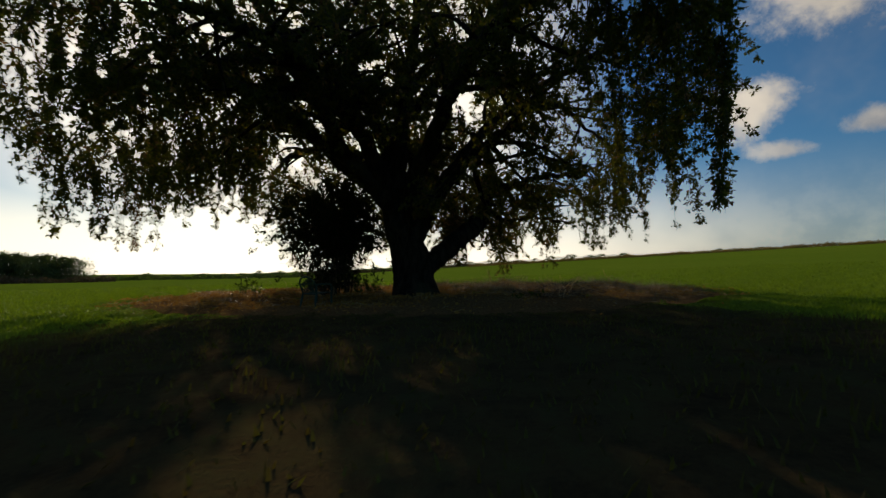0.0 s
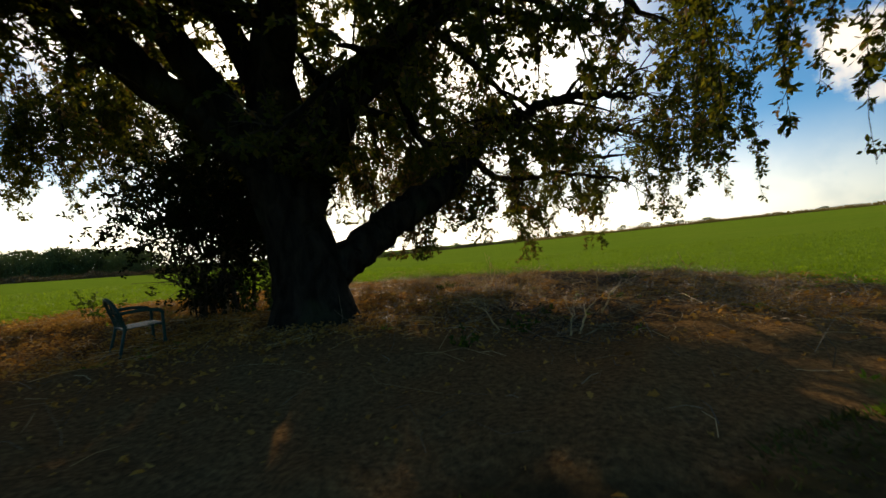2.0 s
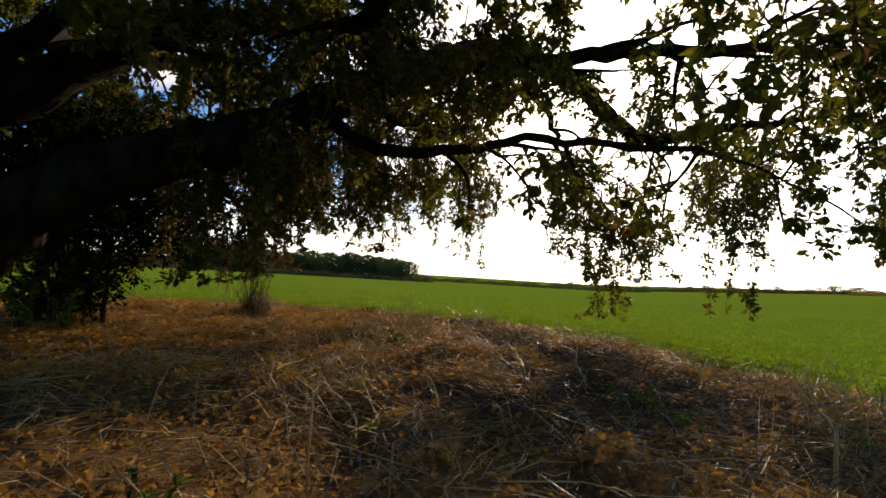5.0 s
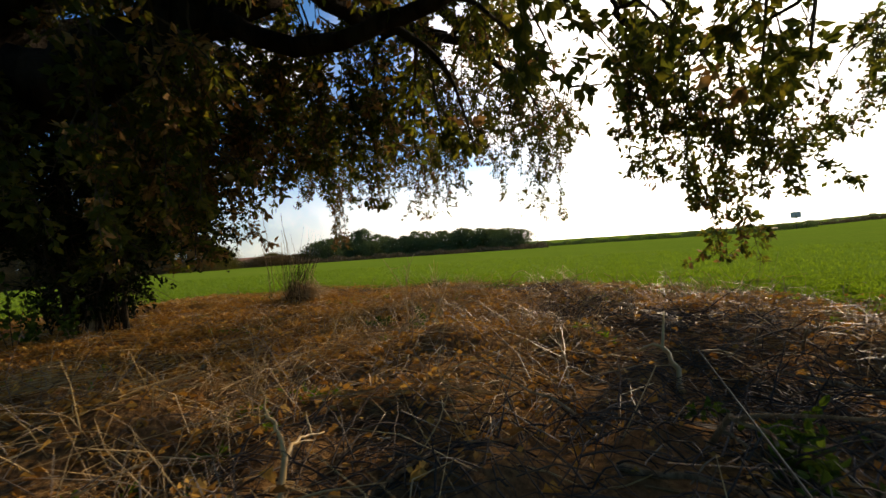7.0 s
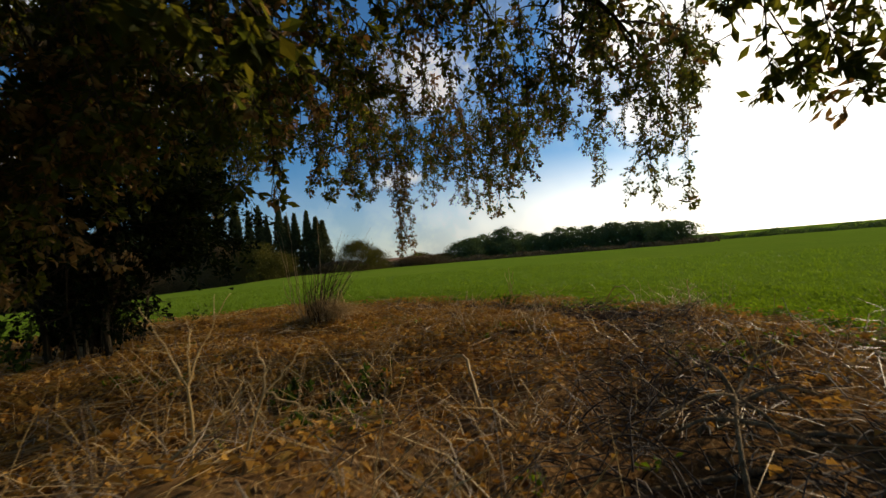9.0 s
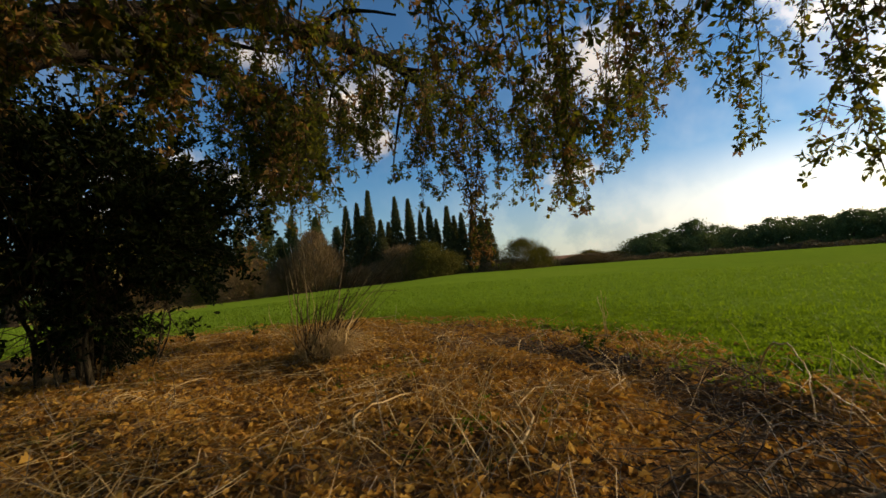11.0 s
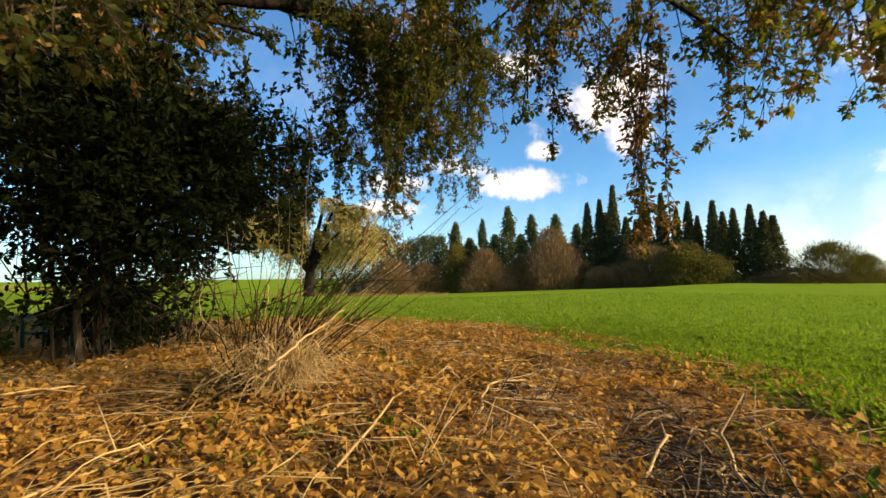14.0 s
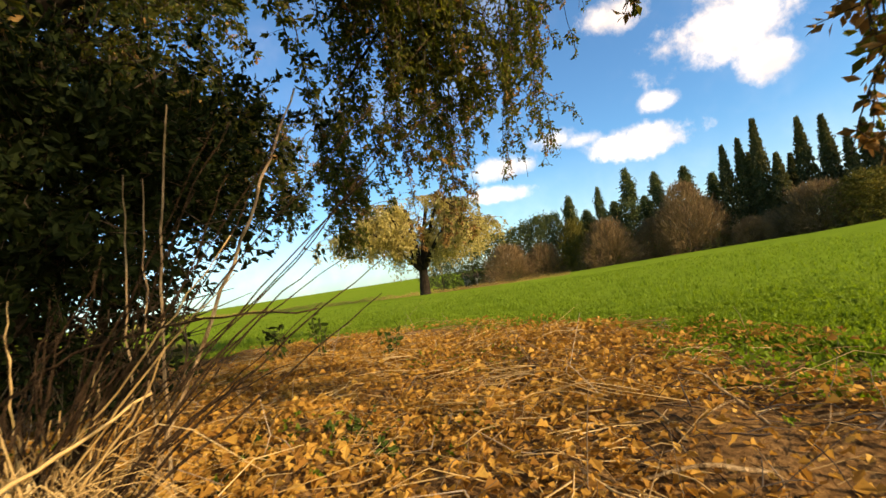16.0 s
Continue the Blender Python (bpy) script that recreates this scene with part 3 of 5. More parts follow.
def build_oak():
    s = Soup()
    line = curve([(0.62, 15.45, -0.3), (0.58, 15.45, 0.2), (0.53, 15.45, 0.7), (0.4, 15.43, 1.25), (0.2, 15.38, 1.8), (0.13, 15.32, 2.3)], 5)
    t = np.linspace(0, 1, len(line))
    rad = np.interp(t, [0, 0.12, 0.28, 0.5, 0.72, 1], [0.8, 0.6, 0.49, 0.45, 0.39, 0.3])
    tube(s, line - np.array(OAK), rad, 24, 0.05)
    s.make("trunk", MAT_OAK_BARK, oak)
    # the four great limbs
    limb("limb", [(0.16, 15.34, 1.9), (-0.14, 14.97, 2.37), (-0.49, 14.73, 2.75), (-0.98, 14.4, 3.25), (-1.25, 14.1, 3.9), (-1.7, 13.95, 4.7), (-2.4, 13.7, 5.8), (-2.8, 13.4, 6.6)], 0.25, 0.04, 26, 2.5, leafy=1.25, first=0.5)
    limb("limb", [(0.13, 15.32, 2.0), (0.15, 15.28, 2.95), (0.26, 15.26, 3.8), (0.42, 15.4, 5.0), (0.65, 15.5, 6.8), (0.75, 15.3, 8.3)], 0.29, 0.04, 30, 2.7, leafy=1.3, first=0.42)
    limb("limb", [(0.5, 15.38, 1.15), (0.78, 15.2, 1.7), (0.98, 15.22, 2.15), (1.22, 15.08, 2.57), (1.6, 14.8, 2.98), (2.13, 14.55, 3.3), (2.7, 14.4, 3.8), (3.6, 14.1, 4.7), (4.8, 13.5, 5.2)], 0.23, 0.04, 24, 2.4, leafy=1.2, first=0.5)
    limb("limb", [(0.72, 15.55, 0.6), (1.15, 15.75, 0.98), (1.62, 16.0, 1.38), (2.08, 16.5, 1.75), (2.42, 17.25, 2.15), (2.62, 17.85, 2.58), (2.8, 18.6, 3.1), (2.95, 19.5, 3.75), (3.2, 20.6, 4.2), (3.6, 21.6, 4.1), (4.1, 21.9, 3.55), (4.6, 22.0, 3.15), (5.4, 22.1, 3.15), (6.4, 22.2, 3.2)], 0.27, 0.035, 9, 0.9, 0.3, 0.5, first=0.66, floor=2.5)
    # branches of the lowest limb
    limb("limb", [(2.8, 18.5, 3.0), (3.2, 18.05, 3.15), (3.66, 17.6, 3.2), (4.3, 17.5, 3.35), (5.0, 17.8, 3.45), (5.6, 18.2, 3.45)], 0.13, 0.03, 14, 1.2, 0.3, 0.6, first=0.25, floor=1.9)
    limb("limb", [(2.7, 17.8, 2.45), (3.1, 18.3, 2.2), (3.7, 18.7, 2.25), (4.6, 19.2, 2.35), (5.8, 19.9, 2.2)], 0.075, 0.02, 7, 1.0, 0.2, 0.7, first=0.45, floor=1.6)
    limb("limb", [(3.2, 20.5, 4.15), (3.4, 21.1, 3.6), (3.5, 21.5, 3.0), (3.58, 21.75, 2.5)], 0.06, 0.02, 4, 0.6, 0.0, 1.0, 1.2, first=0.5, floor=1.9)
    limb("limb", [(2.75, 18.4, 2.9), (2.2, 19.3, 3.0), (1.8, 20.2, 3.3), (1.4, 21.4, 3.5), (1.0, 22.6, 3.4)], 0.09, 0.03, 7, 1.1, 0.1, 0.6, 0.8, brown=0.2, first=0.3, floor=2.4)
    limb("limb", [(2.85, 18.8, 3.25), (3.5, 19.4, 3.45), (4.65, 20.1, 3.55), (5.6, 20.5, 3.5), (6.5, 20.85, 3.4)], 0.11, 0.03, 13, 1.1, 0.2, 0.6, 1.0, first=0.2, floor=2.1)
    # limbs behind and round the trunk
    limb("limb", [(0.15, 15.5, 2.1), (-0.9, 16.9, 3.7), (-2.4, 18.6, 4.5), (-3.9, 20.0, 4.5), (-5.0, 21.2, 4.0)], 0.22, 0.04, 16, 2.0, 0.1, 0.6, 0.5, brown=0.15, first=0.3, floor=2.6)
    limb("limb", [(0.25, 15.6, 2.1), (0.6, 17.2, 3.7), (0.6, 19.2, 4.7), (0.4, 21.3, 4.7), (0.1, 23.2, 4.0)], 0.22, 0.04, 24, 1.9, 0.1, 0.6, 0.75, brown=0.2, first=0.12, floor=2.6)
    limb("limb", [(0.1, 15.2, 2.2), (-0.7, 13.8, 3.8), (-1.8, 12.1, 4.5), (-2.8, 10.7, 4.3)], 0.2, 0.04, 22, 2.1, leafy=1.1)
    limb("limb", [(0.4, 15.2, 2.1), (1.3, 13.4, 3.9), (2.3, 11.7, 4.8), (3.3, 10.2, 4.5)], 0.2, 0.04, 22, 2.2, leafy=1.1, floor=2.6)
    limb("limb", [(0.0, 15.45, 2.2), (-1.9, 16.4, 4.1), (-4.0, 17.1, 4.7), (-5.4, 17.4, 4.3)], 0.2, 0.04, 14, 1.7, 0.05, 0.7, 0.85, floor=2.6)
    limb("limb", [(0.15, 15.3, 3.0), (-0.9, 14.8, 5.4), (-1.7, 14.4, 7.4)], 0.17, 0.04, 24, 2.5, leafy=1.35)
    limb("limb", [(0.3, 15.35, 4.2), (1.9, 15.8, 6.3), (3.1, 16.0, 7.6)], 0.15, 0.04, 22, 2.5, leafy=1.2)
    limb("limb", [(1.2, 15.08, 2.55), (2.7, 16.4, 4.6), (4.5, 17.4, 5.5), (6.0, 18.2, 4.9)], 0.15, 0.04, 20, 2.1, leafy=0.9)
    limb("limb", [(-0.1, 15.2, 2.3), (-2.0, 14.1, 3.9), (-3.1, 13.4, 4.4), (-4.1, 13.0, 4.0)], 0.18, 0.04, 22, 1.7, droop=0.7, leafy=1.15)
    limb("limb", [(0.3, 15.5, 2.5), (0.9, 16.4, 3.5), (1.3, 17.4, 4.2), (1.3, 18.6, 4.5)], 0.12, 0.03, 14, 1.3, 0.1, 0.5, 1.0, brown=0.1, first=0.3, floor=2.9)
    for skirt in SKIRTS_SOUTH + SKIRTS_EAST + SKIRTS_INNER:
        crown.curtain(*skirt, size=0.068)
    for skirt in SKIRTS_NORTH + SKIRTS_WEST:
        crown.curtain(*skirt, size=0.058)


build_oak()


def finish_oak():
    foliage, dry = Soup(), Soup()
    crown.leaf_out(foliage, dry)
    for soup, name, mat, label in ((oak_wood, "side_growth", MAT_OAK_BARK, ""), (crown.twigs, "twig_growth", MAT_TWIG, ""), (foliage, "foliage", MAT_OAK_LEAF, "dark green oak leaves"), (dry, "brown_foliage", MAT_BROWN_LEAF, "dry brown oak leaves")):
        soup.v = [v - np.array(OAK) for v in soup.v]
        tagged(soup.make(name, mat, oak, label, smooth=soup is oak_wood), kind="stuff")


finish_oak()

# ---- shrub beside the trunk ----
def build_shrub(at, rx, low, high, stems, leaves, label):
    at = Vector((*at, float(ground_z(*at))))
    ob = thing("shrub", at, label, "shrub")
    twigs, foliage = Soup(), Soup()
    for i in range(stems):
        a = i * 2.4 + rng.normal(0, 0.3)
        r = rng.uniform(0.05, 0.66)
        foot = np.array([math.cos(a) * r, math.sin(a) * r * 0.8, -0.05])
        head = np.array([math.cos(a) * rx * rng.uniform(0.2, 0.8), math.sin(a) * rx * rng.uniform(0.2, 0.8), rng.uniform(low + 0.6, high - 0.2)])
        line = curve([foot, foot * 1.1 + [rng.normal(0, 0.06), rng.normal(0, 0.06), 0.6], foot * 0.6 + head * 0.4 + rng.normal(0, 0.1, 3), head], 6)
        s = Soup()
        tube(s, line, np.linspace(rng.choice([0.008, 0.012, 0.016, 0.022, 0.04]), 0.006, len(line)), 7, 0.12)
        s.make("stem", MAT_STEM, ob)
        for _ in range(16):
            k = rng.integers(6, len(line) - 1)
            w = unit(rng.normal(0, 1, 3) + np.array([0, 0, 0.1]))
            sub = line[k] + w * rng.uniform(0.3, 0.9) * np.linspace(0, 1, 4)[:, None]
            tube(twigs, sub, np.linspace(0.009, 0.003, 4), 3, cap=False)
    # trunk on the sunny side, its bark coloured pale to stand for sunlight
    s = Soup()
    line = curve([(0.13, -0.05, -0.05), (0.15, -0.07, 0.5), (0.1, -0.03, 1.0), (0.16, 0.02, 1.6), (0.3, 0.1, 2.4)], 6)
    tube(s, line, np.linspace(0.05, 0.02, len(line)), 9, 0.1)
    s.make("stem", MAT_SUNLIT_STEM, ob, "stem with sunlight put into its pale colour")
    # sprays of leaves in clumps with gaps between them, inside an uneven dome
    clumps = leaves // 380
    d = unit(rng.normal(0, 1, (clumps, 3)))
    mid, half = (low + high) / 2, (high - low) / 2
    heart = d * (rng.random(clumps) ** 0.4)[:, None] * np.array([rx, rx, half]) * 0.92 + np.array([0, 0, mid])
    field_side = np.clip(heart[:, 1] - heart[:, 0] + 0.1, 0, 1)
    heart[:, 2] -= field_side * np.where(rng.random(clumps) < 0.45, 0.6, 0.0)
    under = np.stack([rng.normal(-0.1, 0.4, 5), rng.normal(0.1, 0.4, 5), rng.uniform(0.3, 0.85, 5)], -1)
    for h in np.concatenate([heart, under]):
        sprays = int(rng.integers(18, 37))
        wide = rng.uniform(0.16, 0.36)
        for p in h + rng.normal(0, 1, (sprays, 3)) * wide * np.array([1, 1, 0.75]):
            p[2] = max(p[2], min(h[2], low) - 0.12)
            out = unit(p - np.array([0, 0, mid - 0.4]) + rng.normal(0, 0.5, 3) + np.array([0, 0, -0.2]))
            q = p + out * np.linspace(0, 0.26, 3)[:, None]
            tube(twigs, q, (0.004, 0.003, 0.002), 3, cap=False)
            t = rng.random((14, 1))
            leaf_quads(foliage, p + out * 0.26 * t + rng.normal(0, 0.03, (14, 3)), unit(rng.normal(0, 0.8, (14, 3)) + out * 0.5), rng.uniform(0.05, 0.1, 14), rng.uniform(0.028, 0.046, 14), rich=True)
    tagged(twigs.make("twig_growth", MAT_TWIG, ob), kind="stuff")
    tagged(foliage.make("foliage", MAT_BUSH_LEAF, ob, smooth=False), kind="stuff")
    return ob


MAT_STEM = bark_material("shrub_stem", (0.03, 0.022, 0.013), (0.10, 0.075, 0.042), 14.0)
# paler copy of the stem bark, with the sunlight in its colour
MAT_SUNLIT_STEM = bark_material("sunlit_shrub_stem", (0.17, 0.12, 0.06), (0.42, 0.31, 0.17), 16.0)
build_shrub((-1.75, 16.95), 1.65, 1.0, 3.1, 25, 24500, "dense dark green shrub with many thin grey stems beside the oak")


# ---- small things on the ground ----
def dry_clump(x, y, height, stalks, label, lean):
    """A clump of bare leaning stalks over a heap of straw."""
    z = float(ground_z(x, y))
    ob = thing("dry_clump", (x, y, z), label, "dry plant")
    lean = np.array([*lean, 0.0])
    for i in range(stalks):
        a, r = rng.uniform(0, 2 * np.pi), 0.15 * math.sqrt(rng.random())
        foot = np.array([r * math.cos(a), r * math.sin(a), -0.03])
        high = height * (rng.uniform(0.35, 0.75) if i % 6 else rng.uniform(0.8, 1.15))
        tip = foot * 1.6 + lean * high * rng.uniform(-0.3, 1.15) + np.array([rng.normal(0, 0.1), rng.normal(0, 0.1), high])
        line = curve([foot, foot + (tip - foot) * 0.35 - lean * 0.06 + rng.normal(0, 0.02, 3), foot + (tip - foot) * 0.7 - lean * 0.04 + rng.normal(0, 0.03, 3), tip], 6)
        line[3:-1] += rng.normal(0, 0.004, line[3:-1].shape)
        s = Soup()
        tube(s, line, np.linspace(rng.uniform(0.004, 0.008) if i % 6 else 0.004, 0.0015, len(line)), 5, 0.1)
        s.make("stalk", MAT_CLUMP if i % 9 != 1 else MAT_STRAW, ob)
    for points, r, mat in CLUMP_STALKS:
        s = Soup()
        line = curve(np.array(points) - np.array([x, y, z]), 7)
        line[1:-1] += rng.normal(0, 0.006, line[1:-1].shape)
        tube(s, line, np.linspace(r, r * 0.45, len(line)), 6, 0.12)
        s.make("stalk", mat, ob)
    straw = Soup()
    for _ in range(640):
        a, r = rng.uniform(0, 2 * np.pi), 0.2 * math.sqrt(rng.random())
        foot = np.array([r * math.cos(a) * 0.8, r * math.sin(a) * 0.8, rng.uniform(0.03, 0.36) * (1 - 2.2 * r)])
        run, bend = rng.gamma(2.5, 0.075), rng.normal(0, 1.1)
        tip = foot + np.array([math.cos(a + bend) * run, math.sin(a + bend) * run, -foot[2] * rng.uniform(0.2, 1.0) + rng.uniform(0.0, 0.12)])
        line = curve([foot, foot + (tip - foot) * rng.uniform(0.3, 0.6) + np.array([0, 0, rng.uniform(0.0, 0.16)]) + rng.normal(0, 0.025, 3), tip], 3)
        tube(straw, line + np.array([0.02, 0.16, 0]), np.linspace(rng.uniform(0.002, 0.0045), 0.001, len(line)), 3, cap=False)
    for _ in range(36):
        foot = rng.normal(0, 0.12, 3) * [1, 1, 0]
        tip = foot + rng.normal(0, 0.07, 3) + [0, 0, rng.uniform(0.2, 0.5)]
        tube(straw, curve([foot, (foot + tip) / 2, tip], 2), np.linspace(0.0045, 0.002, 5), 4, cap=False)
    tagged(straw.make("straw", MAT_STRAW, ob, "pale golden dry straw"), kind="stuff")
    return ob


MAT_DEADWOOD = bark_material("bleached_deadwood", (0.16, 0.1, 0.05), (0.46, 0.33, 0.18), 22.0)
MAT_CLUMP = bark_material("dry_stalk_bark", (0.028, 0.018, 0.011), (0.09, 0.056, 0.03), 30.0)
CLUMP_STALKS = (([(-1.95, 19.72, 0.0), (-2.2, 19.73, 0.55), (-2.5, 19.75, 1.2), (-2.72, 19.76, 1.69)], 0.009, MAT_DEADWOOD),
                ([(-1.47, 20.04, 0.26), (-1.75, 20.0, 0.4), (-2.06, 19.99, 0.55)], 0.009, MAT_STRAW),
                ([(-1.6, 19.5, 0.5), (-1.85, 19.8, 0.68), (-2.1, 20.15, 0.74), (-2.4, 20.51, 0.73)], 0.005, MAT_CLUMP),
                ([(-2.03, 19.3, 0.0), (-2.04, 19.27, 0.7), (-2.09, 19.15, 1.45)], 0.006, MAT_DEADWOOD),
                ([(-2.08, 19.35, 0.0), (-2.1, 19.3, 0.7), (-2.16, 19.2, 1.42)], 0.006, MAT_DEADWOOD),
                ([(-2.12, 19.4, 0.0), (-2.17, 19.36, 0.9), (-2.28, 19.3, 1.75)], 0.008, MAT_DEADWOOD),
                ([(-1.62, 19.45, 0.0), (-1.62, 19.42, 0.5), (-1.55, 19.4, 1.1)], 0.006, MAT_DEADWOOD),
                ([(-1.72, 19.85, 0.0), (-1.74, 19.9, 0.3), (-1.66, 19.95, 0.52)], 0.007, MAT_STRAW),
                ([(-1.66, 19.88, 0.0), (-1.66, 19.93, 0.28), (-1.7, 20.0, 0.47)], 0.008, MAT_STRAW),
                ([(-1.6, 19.82, 0.0), (-1.57, 19.88, 0.25), (-1.54, 19.9, 0.4)], 0.007, MAT_STRAW),
                ([(-1.54, 19.8, 0.0), (-1.48, 19.9, 0.2), (-1.43, 19.98, 0.3)], 0.007, MAT_STRAW))
dry_clump(-1.73, 19.66, 1.3, 80, "clump of tall leaning dry stalks over pale straw on the litter", (-0.85, 0.65))


def stick(points, r, name="stick", label="pale dry bare stick lying on the leaf litter", side=None):
    p = np.array(points, float)
    z = ground_z(p[:, 0], p[:, 1])
    p[:, 2] += z
    at = Vector(p[0])
    ob = thing(name, at, label, "stick")
    s = Soup()
    line = curve(p - p[0], 5)
    line[1:] += rng.normal(0, 0.008, line[1:].shape)
    tube(s, line, np.linspace(r, r * 0.35, len(line)), 6, 0.1)
    s.make("shaft", MAT_STRAW, ob)
    for k in (side or ()):
        i = int(len(line) * k)
        s = Soup()
        w = unit(rng.normal(0, 0.6, 3) + unit(line[-1] - line[0]) + np.array([0, 0, 0.4]))
        tube(s, line[i] + w * np.linspace(0, 0.22, 4)[:, None], np.linspace(r * 0.6, r * 0.25, 4), 5)
        s.make("fork", MAT_STRAW, ob)
    return ob


def ribbon_pieces(soup, x, y, z, yaw, length, width, pitch, arch):
    """Thin three-sided straws, each an arched bar of two spans."""
    n = len(x)
    foot = np.stack([x, y, z], -1)
    way = np.stack([np.cos(yaw) * np.cos(pitch), np.sin(yaw) * np.cos(pitch), np.sin(pitch)], -1)
    side = np.stack([-np.sin(yaw), np.cos(yaw), np.zeros(n)], -1)
    up = np.cross(way, side)
    mid = foot + way * length[:, None] * 0.5 + np.array([0, 0, 1]) * (arch * length)[:, None] + side * (rng.normal(0, 0.16, n) * length)[:, None]
    end = foot + way * length[:, None]
    rings = []
    for c, s in ((foot, 1.0), (mid, 0.85), (end, 0.4)):
        w = (width * s)[:, None]
        rings += [c + side * w, c - side * w * 0.5 + up * w * 0.86, c - side * w * 0.5 - up * w * 0.86]
    v = np.stack(rings, 1)
    b = np.arange(n)[:, None] * 9
    f = [b + [i * 3 + j, i * 3 + (j + 1) % 3, i * 3 + 3 + (j + 1) % 3, i * 3 + 3 + j] for i in range(2) for j in range(3)]
    soup.add(v.reshape(-1, 3), np.concatenate(f))


# x, y, radius, height, branches, twigs and look of each heap of dead branches
HEAPS = (
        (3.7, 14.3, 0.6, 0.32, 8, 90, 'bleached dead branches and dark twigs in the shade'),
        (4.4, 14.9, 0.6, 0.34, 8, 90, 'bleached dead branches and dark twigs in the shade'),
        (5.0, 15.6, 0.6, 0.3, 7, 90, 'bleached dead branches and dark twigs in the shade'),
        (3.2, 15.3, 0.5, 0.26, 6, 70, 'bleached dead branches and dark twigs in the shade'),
        (5.2, 18.4, 0.7, 0.24, 4, 330, "tangled heap of dead twigs on the litter, coloured dark for shade"),
        (5.7, 19.5, 0.8, 0.34, 5, 380, "tangled heap of dead twigs on the litter, coloured dark for shade"),
        (4.3, 17.9, 0.5, 0.2, 3, 200, "tangled heap of dead twigs on the litter, coloured dark for shade"),
        (4.9, 19.6, 0.75, 0.26, 4, 360, 'tangled heap of dead twigs on the litter'),
        (3.6, 20.9, 0.7, 0.3, 5, 260, 'tangled heap of dead twigs on the litter'),
        (4.5, 20.7, 0.85, 0.34, 4, 360, 'tangled heap of dead twigs on the litter'),
        (2.7, 21.6, 0.6, 0.34, 7, 220, 'tangled heap of dead twigs on the litter'),
        (1.4, 22.6, 0.6, 0.34, 9, 210, 'tangled heap of dead twigs on the litter'),
        (0.5, 23.0, 0.55, 0.34, 9, 190, 'tangled heap of dead twigs on the litter'),
        (-0.5, 23.2, 0.5, 0.32, 9, 170, 'bleached crooked branches and twigs at the field edge'),
        (-1.3, 22.65, 0.45, 0.3, 9, 170, 'bleached crooked branches and twigs at the field edge'),
        (-1.8, 22.3, 0.45, 0.3, 9, 170, 'bleached crooked branches and twigs in a dark hollow'),
        (-2.25, 21.95, 0.4, 0.28, 9, 160, 'bleached crooked branches and twigs on orange leaves'),
        (-2.6, 21.75, 0.35, 0.24, 7, 130, 'bleached crooked branches and twigs at the field edge'),
        (-2.6, 21.1, 0.4, 0.2, 5, 40, 'bleached crooked branches and twigs on orange leaves'),
        (-3.2, 21.8, 0.5, 0.24, 6, 60, 'bleached crooked branches and twigs at the field edge'),
        (-3.9, 20.9, 0.5, 0.2, 5, 50, 'bleached crooked branches and twigs on orange leaves'))


def scatter_in_litter(n, grow=1.08):
    a, r = rng.uniform(0, 2 * np.pi, n), grow * np.sqrt(rng.random(n))
    x, y = LITTER_X + LITTER_RX * r * np.cos(a), LITTER_Y + LITTER_RY * r * np.sin(a)
    keep = rng.random(n) < np.maximum(litter_depth(x, y), 0.12 * (r > 0.95))
    keep &= np.hypot(x - OAK.x, y - OAK.y) > 0.75
    keep &= rng.random(n) < np.clip((y - 13.2) / 3.6, 0.04, 1.0)
    for hx, hy, hr, *_ in HEAPS:
        keep &= (np.hypot(x - hx, y - hy) > hr * 0.85) | (rng.random(n) < (0.16 if hx > 3 else 0.3))
    return x[keep], y[keep]


